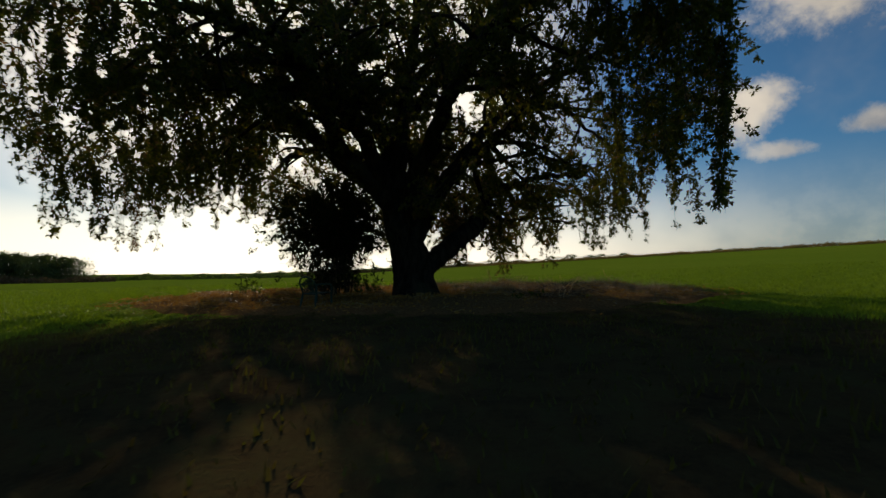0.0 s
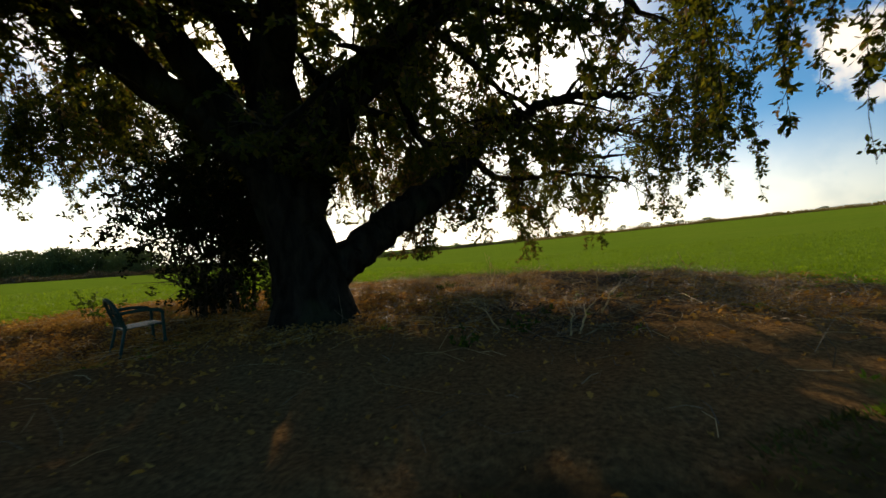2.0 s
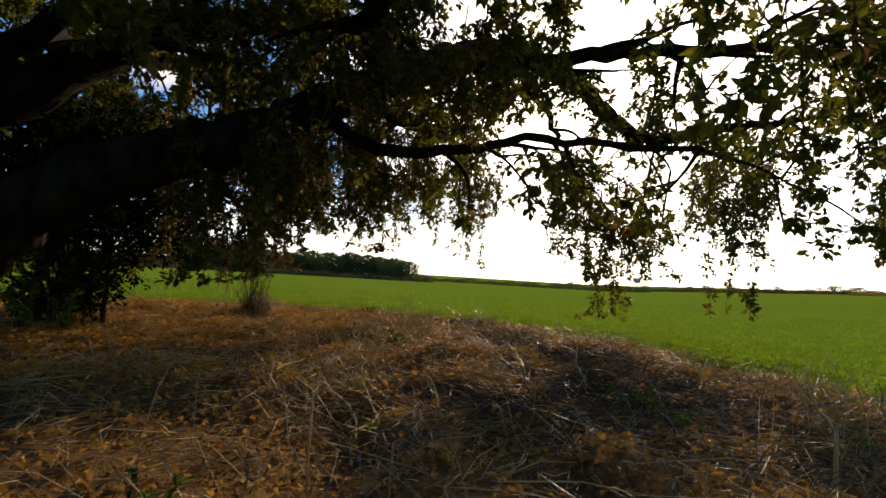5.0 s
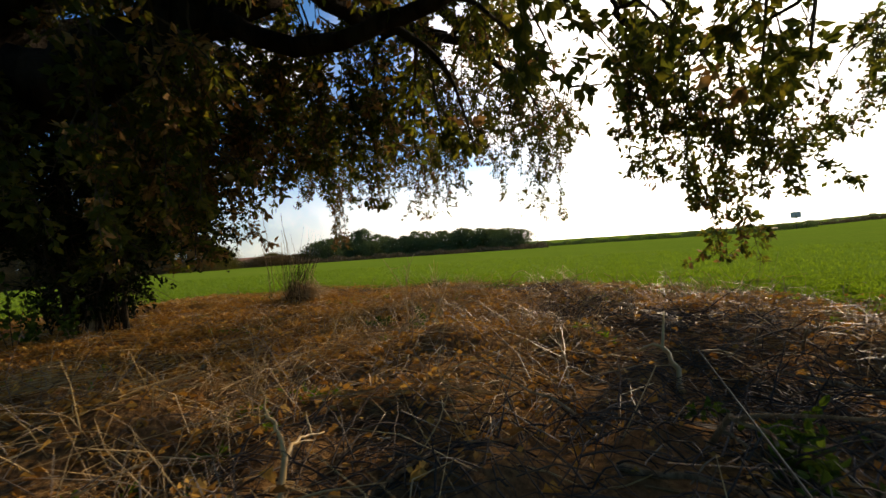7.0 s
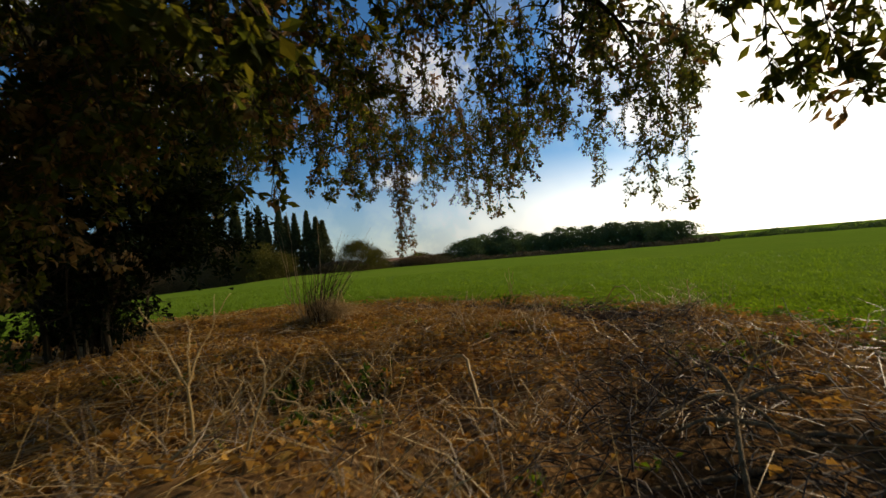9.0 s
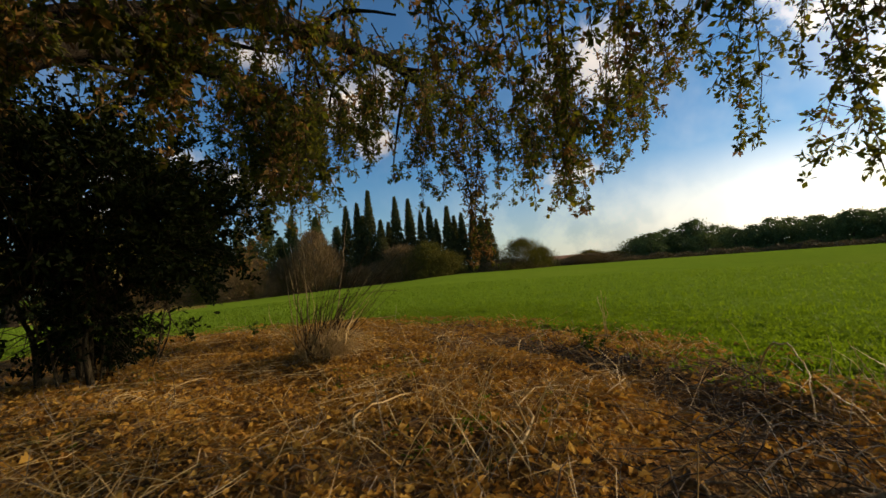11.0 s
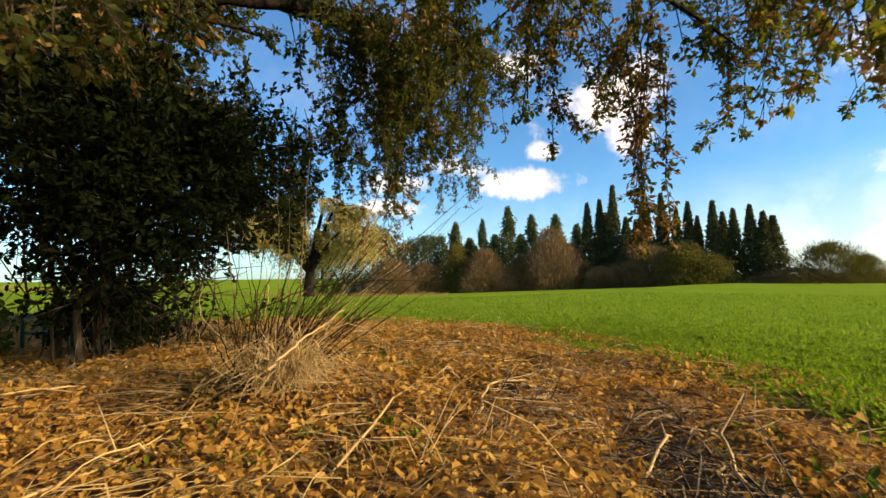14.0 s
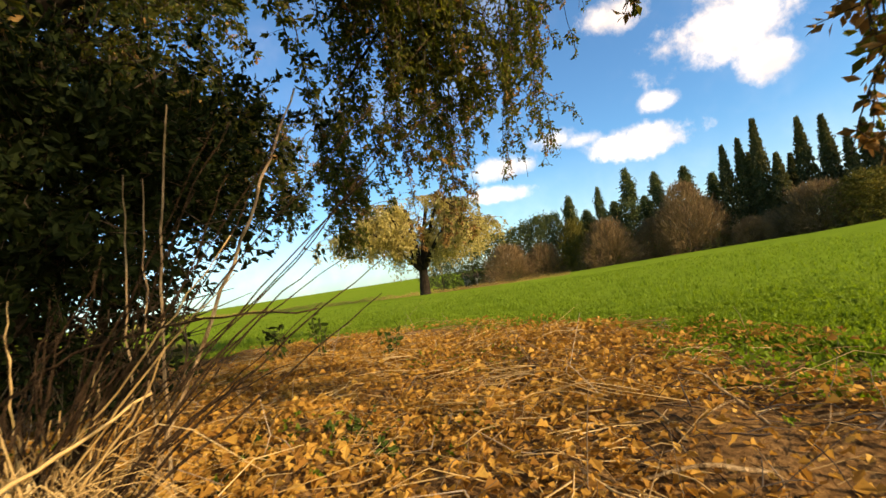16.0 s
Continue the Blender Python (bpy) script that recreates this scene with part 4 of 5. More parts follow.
def build_litter():
    s = Soup()
    # lobed oak leaves: (place along the leaf, half width) from stalk to tip
    lobes = ((0.14, 0.12), (0.3, 0.42), (0.42, 0.27), (0.62, 0.5), (0.76, 0.3))
    for count, lobed in ((150000, True), (90000, False)):
        x, y = scatter_in_litter(count)
        keep = rng.random(len(x)) > np.clip((x - 1.2) / 2.2, 0, 0.62)
        x, y = x[keep], y[keep]
        n = len(x)
        yaw = rng.uniform(0, 2 * np.pi, n)
        p = np.stack([x, y, ground_z(x, y) + rng.uniform(0.0, 0.07, n)], -1)
        way = unit(np.stack([np.cos(yaw), np.sin(yaw), rng.normal(0.05, 0.36, n)], -1))
        side = unit(np.stack([-np.sin(yaw), np.cos(yaw), rng.normal(0, 0.36, n)], -1))
        up = np.cross(way, side)
        L = rng.gamma(7.0, 0.0066, n).clip(0.022, 0.072)[:, None] * (0.95 if lobed else 0.6)
        W = L * rng.uniform(0.5, 0.75, n)[:, None]
        bend, fold, twist = rng.normal(0.25, 0.4, n)[:, None], rng.normal(0.45, 0.4, n)[:, None], rng.normal(0, 0.4, n)[:, None]

        def point(a, b):
            return p + way * L * a + side * W * b + up * (L * bend * (a - a * a * 1.3) + W * fold * abs(b) + L * twist * a * b)

        if lobed:
            v = np.stack([point(0, 0)] + [point(a, b) for a, b in lobes] + [point(1, 0)] + [point(a, -b) for a, b in lobes[::-1]], 1)
            b = np.arange(n)[:, None] * 12
            faces = np.concatenate([b + [0, 1, 2, 3, 4, 5, 6], b + [0, 6, 7, 8, 9, 10, 11]])
        else:
            v = np.stack([point(0, 0), point(0.45, 0.5), point(1, 0), point(0.55, -0.5)], 1)
            faces = np.arange(n)[:, None] * 4 + [0, 1, 2, 3]
        v[..., 2] = np.maximum(v[..., 2], ground_z(v[..., 0], v[..., 1]) + 0.003)
        s.add(v.reshape(-1, 3), faces)
    ob = s.make("leaf_litter", MAT_LITTER_LEAF, None, "", False)
    tagged(ob, "brown and tan fallen oak leaves covering the ground", "leaf litter", kind="stuff")
    s = Soup()
    x, y = scatter_in_litter(8500, 1.03)
    n = len(x)
    ribbon_pieces(s, x, y, ground_z(x, y) + rng.uniform(0.0, 0.05, n), rng.uniform(0, 2 * np.pi, n), rng.gamma(3.0, 0.085, n).clip(0.06, 0.9), rng.uniform(0.0012, 0.0036, n), rng.normal(0.03, 0.16, n).clip(-0.02, 1.2), rng.uniform(0.0, 0.16, n))
    tagged(s.make("dry_stalks", MAT_STRAW), "pale dry straw and weed stalks lying over the leaves", "dry grass", kind="stuff")
    s = Soup()
    x, y = scatter_in_litter(1100, 1.0)
    n = len(x)
    swath = 0.4 + 0.9 * np.sin(x * 0.6) + 0.8 * np.sin(y * 0.5 + 1) + rng.normal(0, 0.5, n)
    ribbon_pieces(s, x, y, ground_z(x, y) + rng.uniform(0.01, 0.06, n), swath, rng.uniform(0.3, 0.85, n), rng.uniform(0.0016, 0.0036, n), rng.normal(0.01, 0.07, n).clip(-0.03, 0.4), rng.uniform(0.0, 0.09, n))
    x, y = scatter_in_litter(420, 1.0)
    k = 11
    swath = np.repeat(0.4 + 0.9 * np.sin(x * 0.6) + rng.normal(0, 0.7, len(x)), k)
    x, y = np.repeat(x, k) + rng.normal(0, 0.07, len(x) * k), np.repeat(y, k) + rng.normal(0, 0.07, len(y) * k)
    n = len(x)
    ribbon_pieces(s, x, y, ground_z(x, y) + rng.uniform(0.01, 0.06, n), swath + rng.normal(0, 0.16, n), rng.uniform(0.15, 0.5, n), rng.uniform(0.0018, 0.005, n), rng.normal(0.02, 0.08, n).clip(-0.03, 0.4), rng.uniform(0.0, 0.06, n))
    tagged(s.make("long_straw", MAT_STRAW), "long pale straws strewn in swaths over the leaves", "dry grass", kind="stuff")
    s = Soup()
    x, y = scatter_in_litter(16000, 1.04)
    keep = (x > 0.8 - 2.5 * (y > 21)) & (x < 6.8) & (y > 18.3 - 2.5 * (x > 2.5)) & (np.sin(x * 2.1 + 0.4) * np.sin(y * 2.4 + x) > 0.25 * (x > 3.3))
    x, y = x[keep], y[keep]
    n = len(x)
    ribbon_pieces(s, x, y, ground_z(x, y), rng.uniform(0, 2 * np.pi, n), rng.uniform(0.15, 0.5, n), rng.uniform(0.0015, 0.0035, n), rng.uniform(0.15, 1.2, n), rng.normal(0.12, 0.1, n))
    tagged(s.make("bent_straw", MAT_STRAW), "bent pale weed stalks standing over the litter", "dry grass", kind="stuff")
    s = Soup()
    x, y = scatter_in_litter(7000, 1.0)
    keep = rng.random(len(x)) < np.clip(0.12 + (x - 1) / 4, 0.12, 1.0)
    x, y = x[keep], y[keep]
    n = len(x)
    ribbon_pieces(s, x, y, ground_z(x, y), rng.uniform(0, 2 * np.pi, n), rng.gamma(3.0, 0.07, n).clip(0.08, 0.55), rng.uniform(0.0014, 0.0036, n), rng.uniform(0.4, 1.5, n), rng.normal(0, 0.12, n))
    tagged(s.make("standing_stalks", MAT_BRUSH), "thin dry weed stalks standing in the litter", "dry grass", kind="stuff")


def build_brush():
    """Dead brushwood heaped over the north and east side of the oval."""
    s = Soup()
    x, y = scatter_in_litter(21000, 1.0)
    keep = rng.random(len(x)) < np.clip(0.15 + 0.5 * (np.sin(x * 1.3 + 2) * np.sin(y * 1.1 + 0.5) > 0.1) + 0.16 * (x - 1), 0.04, 1)
    x, y = x[keep], y[keep]
    n = len(x)
    ribbon_pieces(s, x, y, ground_z(x, y) + rng.uniform(0.0, 0.1, n), rng.uniform(0, 2 * np.pi, n), rng.gamma(3.0, 0.055, n).clip(0.06, 0.5), rng.uniform(0.0012, 0.0036, n), rng.normal(0.15, 0.35, n).clip(-0.03, 1.2), rng.normal(0.08, 0.18, n))
    tagged(s.make("brushwood", MAT_BRUSH), "tangled dark dead twigs heaped over the litter", "brushwood", kind="stuff")


MAT_LITTER_LEAF = leaf_material("fallen_leaf", [(0.0, (0.12, 0.06, 0.02)), (0.2, (0.28, 0.135, 0.034)), (0.45, (0.42, 0.225, 0.05)), (0.75, (0.49, 0.285, 0.066)), (0.93, (0.52, 0.33, 0.09)), (1.0, (0.53, 0.39, 0.14))], 0.38, 0.6, (1.0, 0.9, 0.7))
build_litter()
build_brush()


# ---- heaps of dead branches ----


def brush_heap(x, y, radius, height, branches, twigs, label):
    """Crooked bleached branches that stick out of a tangle of thin twigs, coloured dark for shade."""
    ob = thing("brush_heap", (x, y, float(ground_z(x, y))), label, "brushwood", "heaps of dead branches")

    def crooked(foot, way, length, droop):
        q = np.linspace(0, 1, 7)[:, None]
        line = foot + way * length * q + np.array([0, 0, -droop * length]) * q**2 + np.cumsum(rng.normal(0, 0.035 * length, (7, 3)), 0) * q
        floor = ground_z(x + line[:, 0], y + line[:, 1]) - ob.location.z
        line[:, 2] = np.maximum(line[:, 2], floor + 0.008)
        return line

    for _ in range(branches):
        a, b = rng.uniform(0, 2 * np.pi), rng.uniform(0, 2 * np.pi)
        foot = np.array([math.cos(a), math.sin(a), 0]) * radius * rng.uniform(0.1, 0.7)
        way = unit([math.cos(b), math.sin(b), rng.uniform(0.1, 0.9)])
        length = rng.uniform(0.35, 0.8) * (radius + 0.35)
        line = crooked(foot, way, length, rng.uniform(0.1, 0.7))
        line[:, 2] = np.minimum(line[:, 2], height)
        s, r = Soup(), rng.uniform(0.006, 0.015)
        tube(s, curve(line, 3), np.linspace(r, r * 0.4, 19), 7, 0.1)
        branch = s.make("branch", MAT_DEADWOOD, ob)
        for k in (2, 4):
            if rng.random() < 0.7:
                s = Soup()
                w = unit(unit(line[k + 1] - line[k]) + rng.normal(0, 0.7, 3) + np.array([0, 0, 0.2]))
                fork = crooked(line[k], w, length * rng.uniform(0.25, 0.5), 0.3)
                tube(s, fork, np.linspace(r * 0.6, r * 0.25, 7), 5, 0.08)
                s.make("fork", MAT_DEADWOOD, branch)
    s = Soup()
    for _ in range(twigs):
        a, b, q = rng.uniform(0, 2 * np.pi), rng.uniform(0, 2 * np.pi), math.sqrt(rng.random())
        foot = np.array([math.cos(a) * radius * q, math.sin(a) * radius * q, height * 0.55 * rng.random() * (1 - q * q)])
        way = unit([math.cos(b), math.sin(b), rng.normal(0.35, 0.45)])
        tube(s, crooked(foot, way, rng.uniform(0.12, 0.5), rng.uniform(0.1, 0.8)), np.linspace(rng.uniform(0.002, 0.0055), 0.0012, 7), 3, cap=False)
    tagged(s.make("twig_tangle", MAT_SHADE_BRUSH, ob, "tangle of thin dead twigs in a shade-dark colour"), kind="stuff")


for hx, hy, hr, hh, hb, ht, hl in HEAPS:
    brush_heap(hx, hy, hr, hh, hb, ht, hl)


def build_grass():
    s = Soup()
    n = 190000
    a, r = rng.uniform(0, 2 * np.pi, n), 1 + 3.2 * rng.random(n) ** 2.1
    x, y = LITTER_X + LITTER_RX * r * np.cos(a), LITTER_Y + LITTER_RY * r * np.sin(a)
    keep = (litter_depth(x, y) < 0.5) & ((y > 6) | (rng.random(n) < 0.7))
    fallow = np.hypot((x - FALLOW_X) / FALLOW_RX, (y - FALLOW_Y) / FALLOW_RY) + 0.08 * np.sin(1.7 * x + y) < 1.0
    keep &= ~fallow | (rng.random(n) < 0.5)
    x, y, fallow = x[keep], y[keep], fallow[keep]
    n = len(x)
    edge = np.clip((np.hypot((x - LITTER_X) / LITTER_RX, (y - LITTER_Y) / LITTER_RY) - 0.95) / 0.35, 0.35, 1)
    z = ground_z(x, y)
    h, yaw = rng.uniform(0.025, 0.065, n) * edge, rng.uniform(0, 2 * np.pi, n)
    h *= 1 + 1.2 * np.clip(np.sin(2.1 * x + 1.3) * np.sin(1.7 * y + 0.6 * x), 0, 1)
    wide = rng.uniform(0.0035, 0.006, n) * (1 + 0.12 * np.hypot(x - 1, y - 17))
    lean = rng.uniform(0.01, 0.07, n)
    cx, cy = np.cos(yaw), np.sin(yaw)
    v = np.stack([np.stack([x - cy * wide, y + cx * wide, z - 0.01], -1), np.stack([x + cy * wide, y - cx * wide, z - 0.01], -1),
                  np.stack([x + cx * lean * 0.5 + cy * wide * 0.7, y + cy * lean * 0.5 - cx * wide * 0.7, z + h * 0.6], -1),
                  np.stack([x + cx * lean, y + cy * lean, z + h], -1)], 1)
    weeds = Soup()
    for soup, some in ((s, v[~fallow]), (weeds, v[fallow])):
        soup.add(some.reshape(-1, 3), np.arange(len(some))[:, None] * 4 + [0, 1, 2, 3])
    tagged(weeds.make("fallow_weeds", MAT_WEED, None, "", False), "dark low weeds on the rough ground before the tree", "weeds", kind="stuff")
    tagged(s.make("field_grass", MAT_GRASS, None, "", False), "short bright green wheat blades of the field", "grass", kind="stuff")
    s = Soup()
    x, y = scatter_in_litter(3200, 1.0)
    patch = np.sin(x * 1.9 + 0.7) * np.sin(y * 2.1 + x * 0.6) > 0.35
    x, y = x[patch], y[patch]
    a = np.concatenate([rng.uniform(0, 2 * np.pi, 12000), rng.uniform(0.35 * np.pi, 0.95 * np.pi, 14000)])
    r = np.concatenate([rng.normal(1.05, 0.1, 12000), 1.0 + rng.gamma(2.0, 0.09, 14000)])
    ex, ey = LITTER_X + LITTER_RX * r * np.cos(a), LITTER_Y + LITTER_RY * r * np.sin(a)
    near = (ey > 17) & (r > 0.92 + 0.05 * np.sin(9 * a))
    x, y = np.concatenate([x, ex[near]]), np.concatenate([y, ey[near]])
    k = 7
    x, y = np.repeat(x, k) + rng.normal(0, 0.03, len(x) * k), np.repeat(y, k) + rng.normal(0, 0.03, len(y) * k)
    p = np.stack([x, y, ground_z(x, y) + 0.01], -1)
    leaf_quads(s, p, rng.normal(0, 1, p.shape) * [1, 1, 0.3] + [0, 0, 0.7], rng.uniform(0.03, 0.075, len(p)), rng.uniform(0.014, 0.03, len(p)))
    tagged(s.make("weed_seedlings", MAT_GRASS, None, "", False), "small green weed seedlings growing through the litter", "weeds", kind="stuff")


build_grass()


# ---- garden chair ----
def bar(soup, a, b, w, t, up=(0, 0, 1)):
    """A flat bar with slightly rounded corners from a to b."""
    a, b = np.array(a, float), np.array(b, float)
    way = unit(b - a)
    side = unit(np.cross(way, np.array(up, float)))
    n = np.cross(side, way)
    c = [(-1, -0.6), (-0.8, -1), (0.8, -1), (1, -0.6), (1, 0.6), (0.8, 1), (-0.8, 1), (-1, 0.6)]
    v = [p + side * w / 2 * i + n * t / 2 * j for p in (a, b) for i, j in c]
    f = [[i, (i + 1) % 8, 8 + (i + 1) % 8, 8 + i] for i in range(8)]
    soup.add(v, f)
    soup.f.setdefault(8, []).append(np.array([[7, 6, 5, 4, 3, 2, 1, 0], [8, 9, 10, 11, 12, 13, 14, 15]]) + soup.n - 16)


def garden_chair(at, yaw):
    """A moulded plastic armchair; it faces along its own +y."""
    ob = thing("garden_chair", (at[0], at[1], float(ground_z(*at)) - 0.05), "dark green moulded plastic garden armchair with lattice back under the oak", "chair")
    ob.rotation_euler = (0, 0, radians(yaw))
    ob.scale = (0.88, 0.88, 0.88)

    def add(name, build):
        s = Soup()
        build(s)
        s.make(name, MAT_CHAIR, ob, smooth=False)

    def seat(s):
        for i in range(9):
            bar(s, (-0.23 + 0.0575 * i, -0.2, 0.40), (-0.25 + 0.0625 * i, 0.24, 0.43), 0.045, 0.012)
        bar(s, (-0.27, 0.24, 0.42), (0.27, 0.24, 0.42), 0.05, 0.035)
        bar(s, (-0.24, -0.2, 0.39), (0.24, -0.2, 0.39), 0.05, 0.03)

    add("seat", seat)

    def back(s):
        arch = [(0.29 * math.cos(t), -0.2 - 0.02 - 0.09 * math.sin(t) - 0.05, 0.62 + 0.21 * math.sin(t)) for t in np.linspace(0, math.pi, 13)]
        tube(s, curve([(0.24, -0.2, 0.38)] + arch + [(-0.24, -0.2, 0.38)], 2), 0.024, 8)

    add("backrest", back)
    for i in range(-3, 4):
        for d in (-1, 1):
            ends = (0.065 * i - d * 0.06, -0.21, 0.42), (min(max(0.065 * i + d * 0.07, -0.26), 0.26), -0.31, 0.80 - 0.018 * i * i)
            add("lattice_slat", lambda s: bar(s, *ends, 0.02, 0.01, (0, 1, 0)))
    for d in (-1, 1):
        add("armrest", lambda s: tube(s, curve([(d * 0.28, -0.26, 0.63), (d * 0.31, 0.0, 0.65), (d * 0.31, 0.2, 0.63), (d * 0.295, 0.26, 0.57)], 4), (0.026), 8))
        add("leg", lambda s: bar(s, (d * 0.29, 0.25, 0.6), (d * 0.27, 0.28, 0.0), 0.05, 0.035, (0, 1, 0)))
        add("leg", lambda s: bar(s, (d * 0.25, -0.2, 0.45), (d * 0.28, -0.29, 0.0), 0.05, 0.035, (0, 1, 0)))
    return ob


MAT_CHAIR = plain_material("green_plastic", (0.008, 0.05, 0.036), 0.55, 0.25, 30.0, 0.3)
garden_chair((-1.65, 15.05), -35)

# ---- single sticks ----
UP = "thin pale forked dead stick standing in the leaf litter"


def forked_stick(x, y, knee, prongs, r, label=UP):
    """A standing stick that parts into prongs (dx, dy, z) above its knee (dx, dy, z)."""
    ob = thing("stick", (x, y, float(ground_z(x, y)) - 0.02), label, "stick")
    knee = np.array(knee, float)
    s = Soup()
    tube(s, curve([(0, 0, 0), knee * 0.5 + rng.normal(0, 0.012, 3), knee], 5), np.linspace(r, r * 0.8, 11), 6, 0.1)
    s.make("shaft", MAT_STRAW, ob)
    for p in prongs:
        s = Soup()
        p = np.array(p, float)
        line = curve([knee, (knee + p) / 2 + rng.normal(0, 0.018, 3), p], 5)
        line[1:-1] += rng.normal(0, 0.004, line[1:-1].shape)
        tube(s, line, np.linspace(r * 0.7, r * 0.25, 11), 5, 0.1)
        fork = s.make("fork", MAT_STRAW, ob)
        for k in (4, 7):
            w = unit(unit(p - knee) + rng.normal(0, 0.7, 3))
            s = Soup()
            tube(s, line[k] + w * rng.uniform(0.05, 0.14) * np.linspace(0, 1, 4)[:, None] + rng.normal(0, 0.003, (4, 3)), np.linspace(r * 0.4, r * 0.15, 4), 4)
            s.make("spur", MAT_STRAW, fork)


forked_stick(2.87, 19.08, (0.0, 0.02, 0.4), ((-0.05, -0.14, 0.72), (-0.02, 0.03, 0.66), (-0.1, 0.18, 0.74)), 0.0065)
forked_stick(2.95, 19.28, (0.0, 0.1, 0.32), ((-0.05, 0.06, 0.52), (-0.1, 0.26, 0.5), (0.02, 0.4, 0.16)), 0.007)
forked_stick(4.5, 16.7, (-0.02, 0.0, 0.42), ((-0.03, 0.01, 0.6), (-0.05, 0.06, 0.55)), 0.008)
forked_stick(6.49, 18.35, (0.0, 0.05, 0.42), ((-0.12, 0.22, 0.7), (0.05, -0.02, 0.5)), 0.012, "thick pale bent dead stalk standing in brushwood")
forked_stick(2.83, 18.83, (0.07, 0.25, 0.2), ((0.14, 0.5, 0.42), (-0.02, 0.42, 0.3)), 0.007)
forked_stick(4.33, 19.25, (-0.15, 0.15, 0.16), ((-0.42, 0.45, 0.26), (-0.3, 0.2, 0.24)), 0.008, "thin grey dead stick leaning over the litter")
forked_stick(0.5, 24.0, (0.0, 0.0, 0.22), ((-0.03, 0.02, 0.44), (0.06, 0.03, 0.38)), 0.011, "short whitish forked stick at the litter edge")
forked_stick(4.6, 17.6, (-0.1, 0.05, 0.14), ((-0.3, 0.25, 0.1), (-0.2, 0.0, 0.26)), 0.012, "pale forked dead stick lying in the leaf litter")
stick([(-0.75, 23.65, 0), (-0.3, 23.55, 0.33), (0.15, 23.45, 0.36), (0.5, 23.25, 0.05)], 0.008, "arched_twig", "long dark twig arching over the litter edge")
for dx in (0.0, 0.06, -0.08):
    stick([(-2.15 + dx, 22.88, 0), (-2.17 + dx, 22.88, 0.3), (-2.15 + dx * 2.2, 22.86, 0.62 - abs(dx))], 0.007, "weed_stalk", "upright dark bare weed stalk in green seedlings")
stick([(-2.15, 20.98, 0.03), (-2.5, 20.9, 0.1), (-2.85, 21.05, 0.04)], 0.009, side=(0.5,))
stick([(-1.2, 20.9, 0.03), (-1.9, 20.6, 0.07), (-2.7, 20.2, 0.02)], 0.008)
stick([(-0.3, 20.2, 0.03), (-1.0, 19.9, 0.06), (-1.6, 19.2, 0.04)], 0.008, side=(0.6,))
stick([(-2.05, 21.85, 0.02), (-2.3, 21.9, 0.2), (-2.55, 21.85, 0.05)], 0.009, side=(0.4,))
stick([(-2.2, 22.2, 0.02), (-2.35, 22.1, 0.22), (-2.6, 21.95, 0.12)], 0.008, side=(0.5,))
stick([(4.75, 19.65, 0.02), (4.55, 19.85, 0.14), (4.2, 19.95, 0.03)], 0.018, "branch", "pale curved fallen branch lying in the brushwood", side=(0.5,))
stick([(2.6, 20.4, 0.02), (2.0, 20.5, 0.14), (1.5, 20.2, 0.03)], 0.013, side=(0.5,))
stick([(0.9, 20.9, 0.02), (0.3, 20.7, 0.1), (-0.5, 21.0, 0.03)], 0.012, side=(0.5,))
stick([(1.0, 21.6, 0.02), (0.6, 21.75, 0.12), (0.2, 21.5, 0.03)], 0.012, side=(0.3, 0.7))
for x, y, a, b in ((3.65, 14.05, 0.1, 0.3), (3.75, 14.15, 0.25, 0.4), (4.15, 15.0, 0.3, 0.25), (3.0, 14.6, -0.3, 0.35)):
    stick([(x, y, 0), (x + a * 0.5, y + b * 0.5, 0.16), (x + a, y + b, 0.26)], 0.011, label="bleached dead stick sticking up out of dark brush", side=(0.5,))


# ---- loose pale stalks ----
def lying_stalks(count):
    for _ in range(count):
        x, y = rng.uniform(-3.2, 3.0), rng.uniform(18.4, 22.2)
        if (x + 1.75) ** 2 + (y - 19.8) ** 2 < 0.4 or litter_depth(x, y) < 0.9:
            continue
        a, run = rng.normal(0.5, 0.7), rng.uniform(0.35, 0.95)
        dx, dy, rise = math.cos(a) * run, math.sin(a) * run, rng.uniform(0.03, 0.12)
        stick([(x, y, 0.02), (x + dx * 0.5 + rng.normal(0, 0.04), y + dy * 0.5 + rng.normal(0, 0.04), rise + 0.02), (x + dx, y + dy, 0.02)], rng.uniform(0.003, 0.0075),
              "dry_stalk", "long pale dry stalk lying on orange leaves", side=(0.5,) if rng.random() < 0.3 else None)


lying_stalks(26)


# ---- green sprouts ----
MAT_SPROUT = leaf_material("sprout_leaf", [(0.0, (0.03, 0.05, 0.012)), (0.6, (0.06, 0.10, 0.018)), (1.0, (0.12, 0.18, 0.03))], 0.45, 0.5)


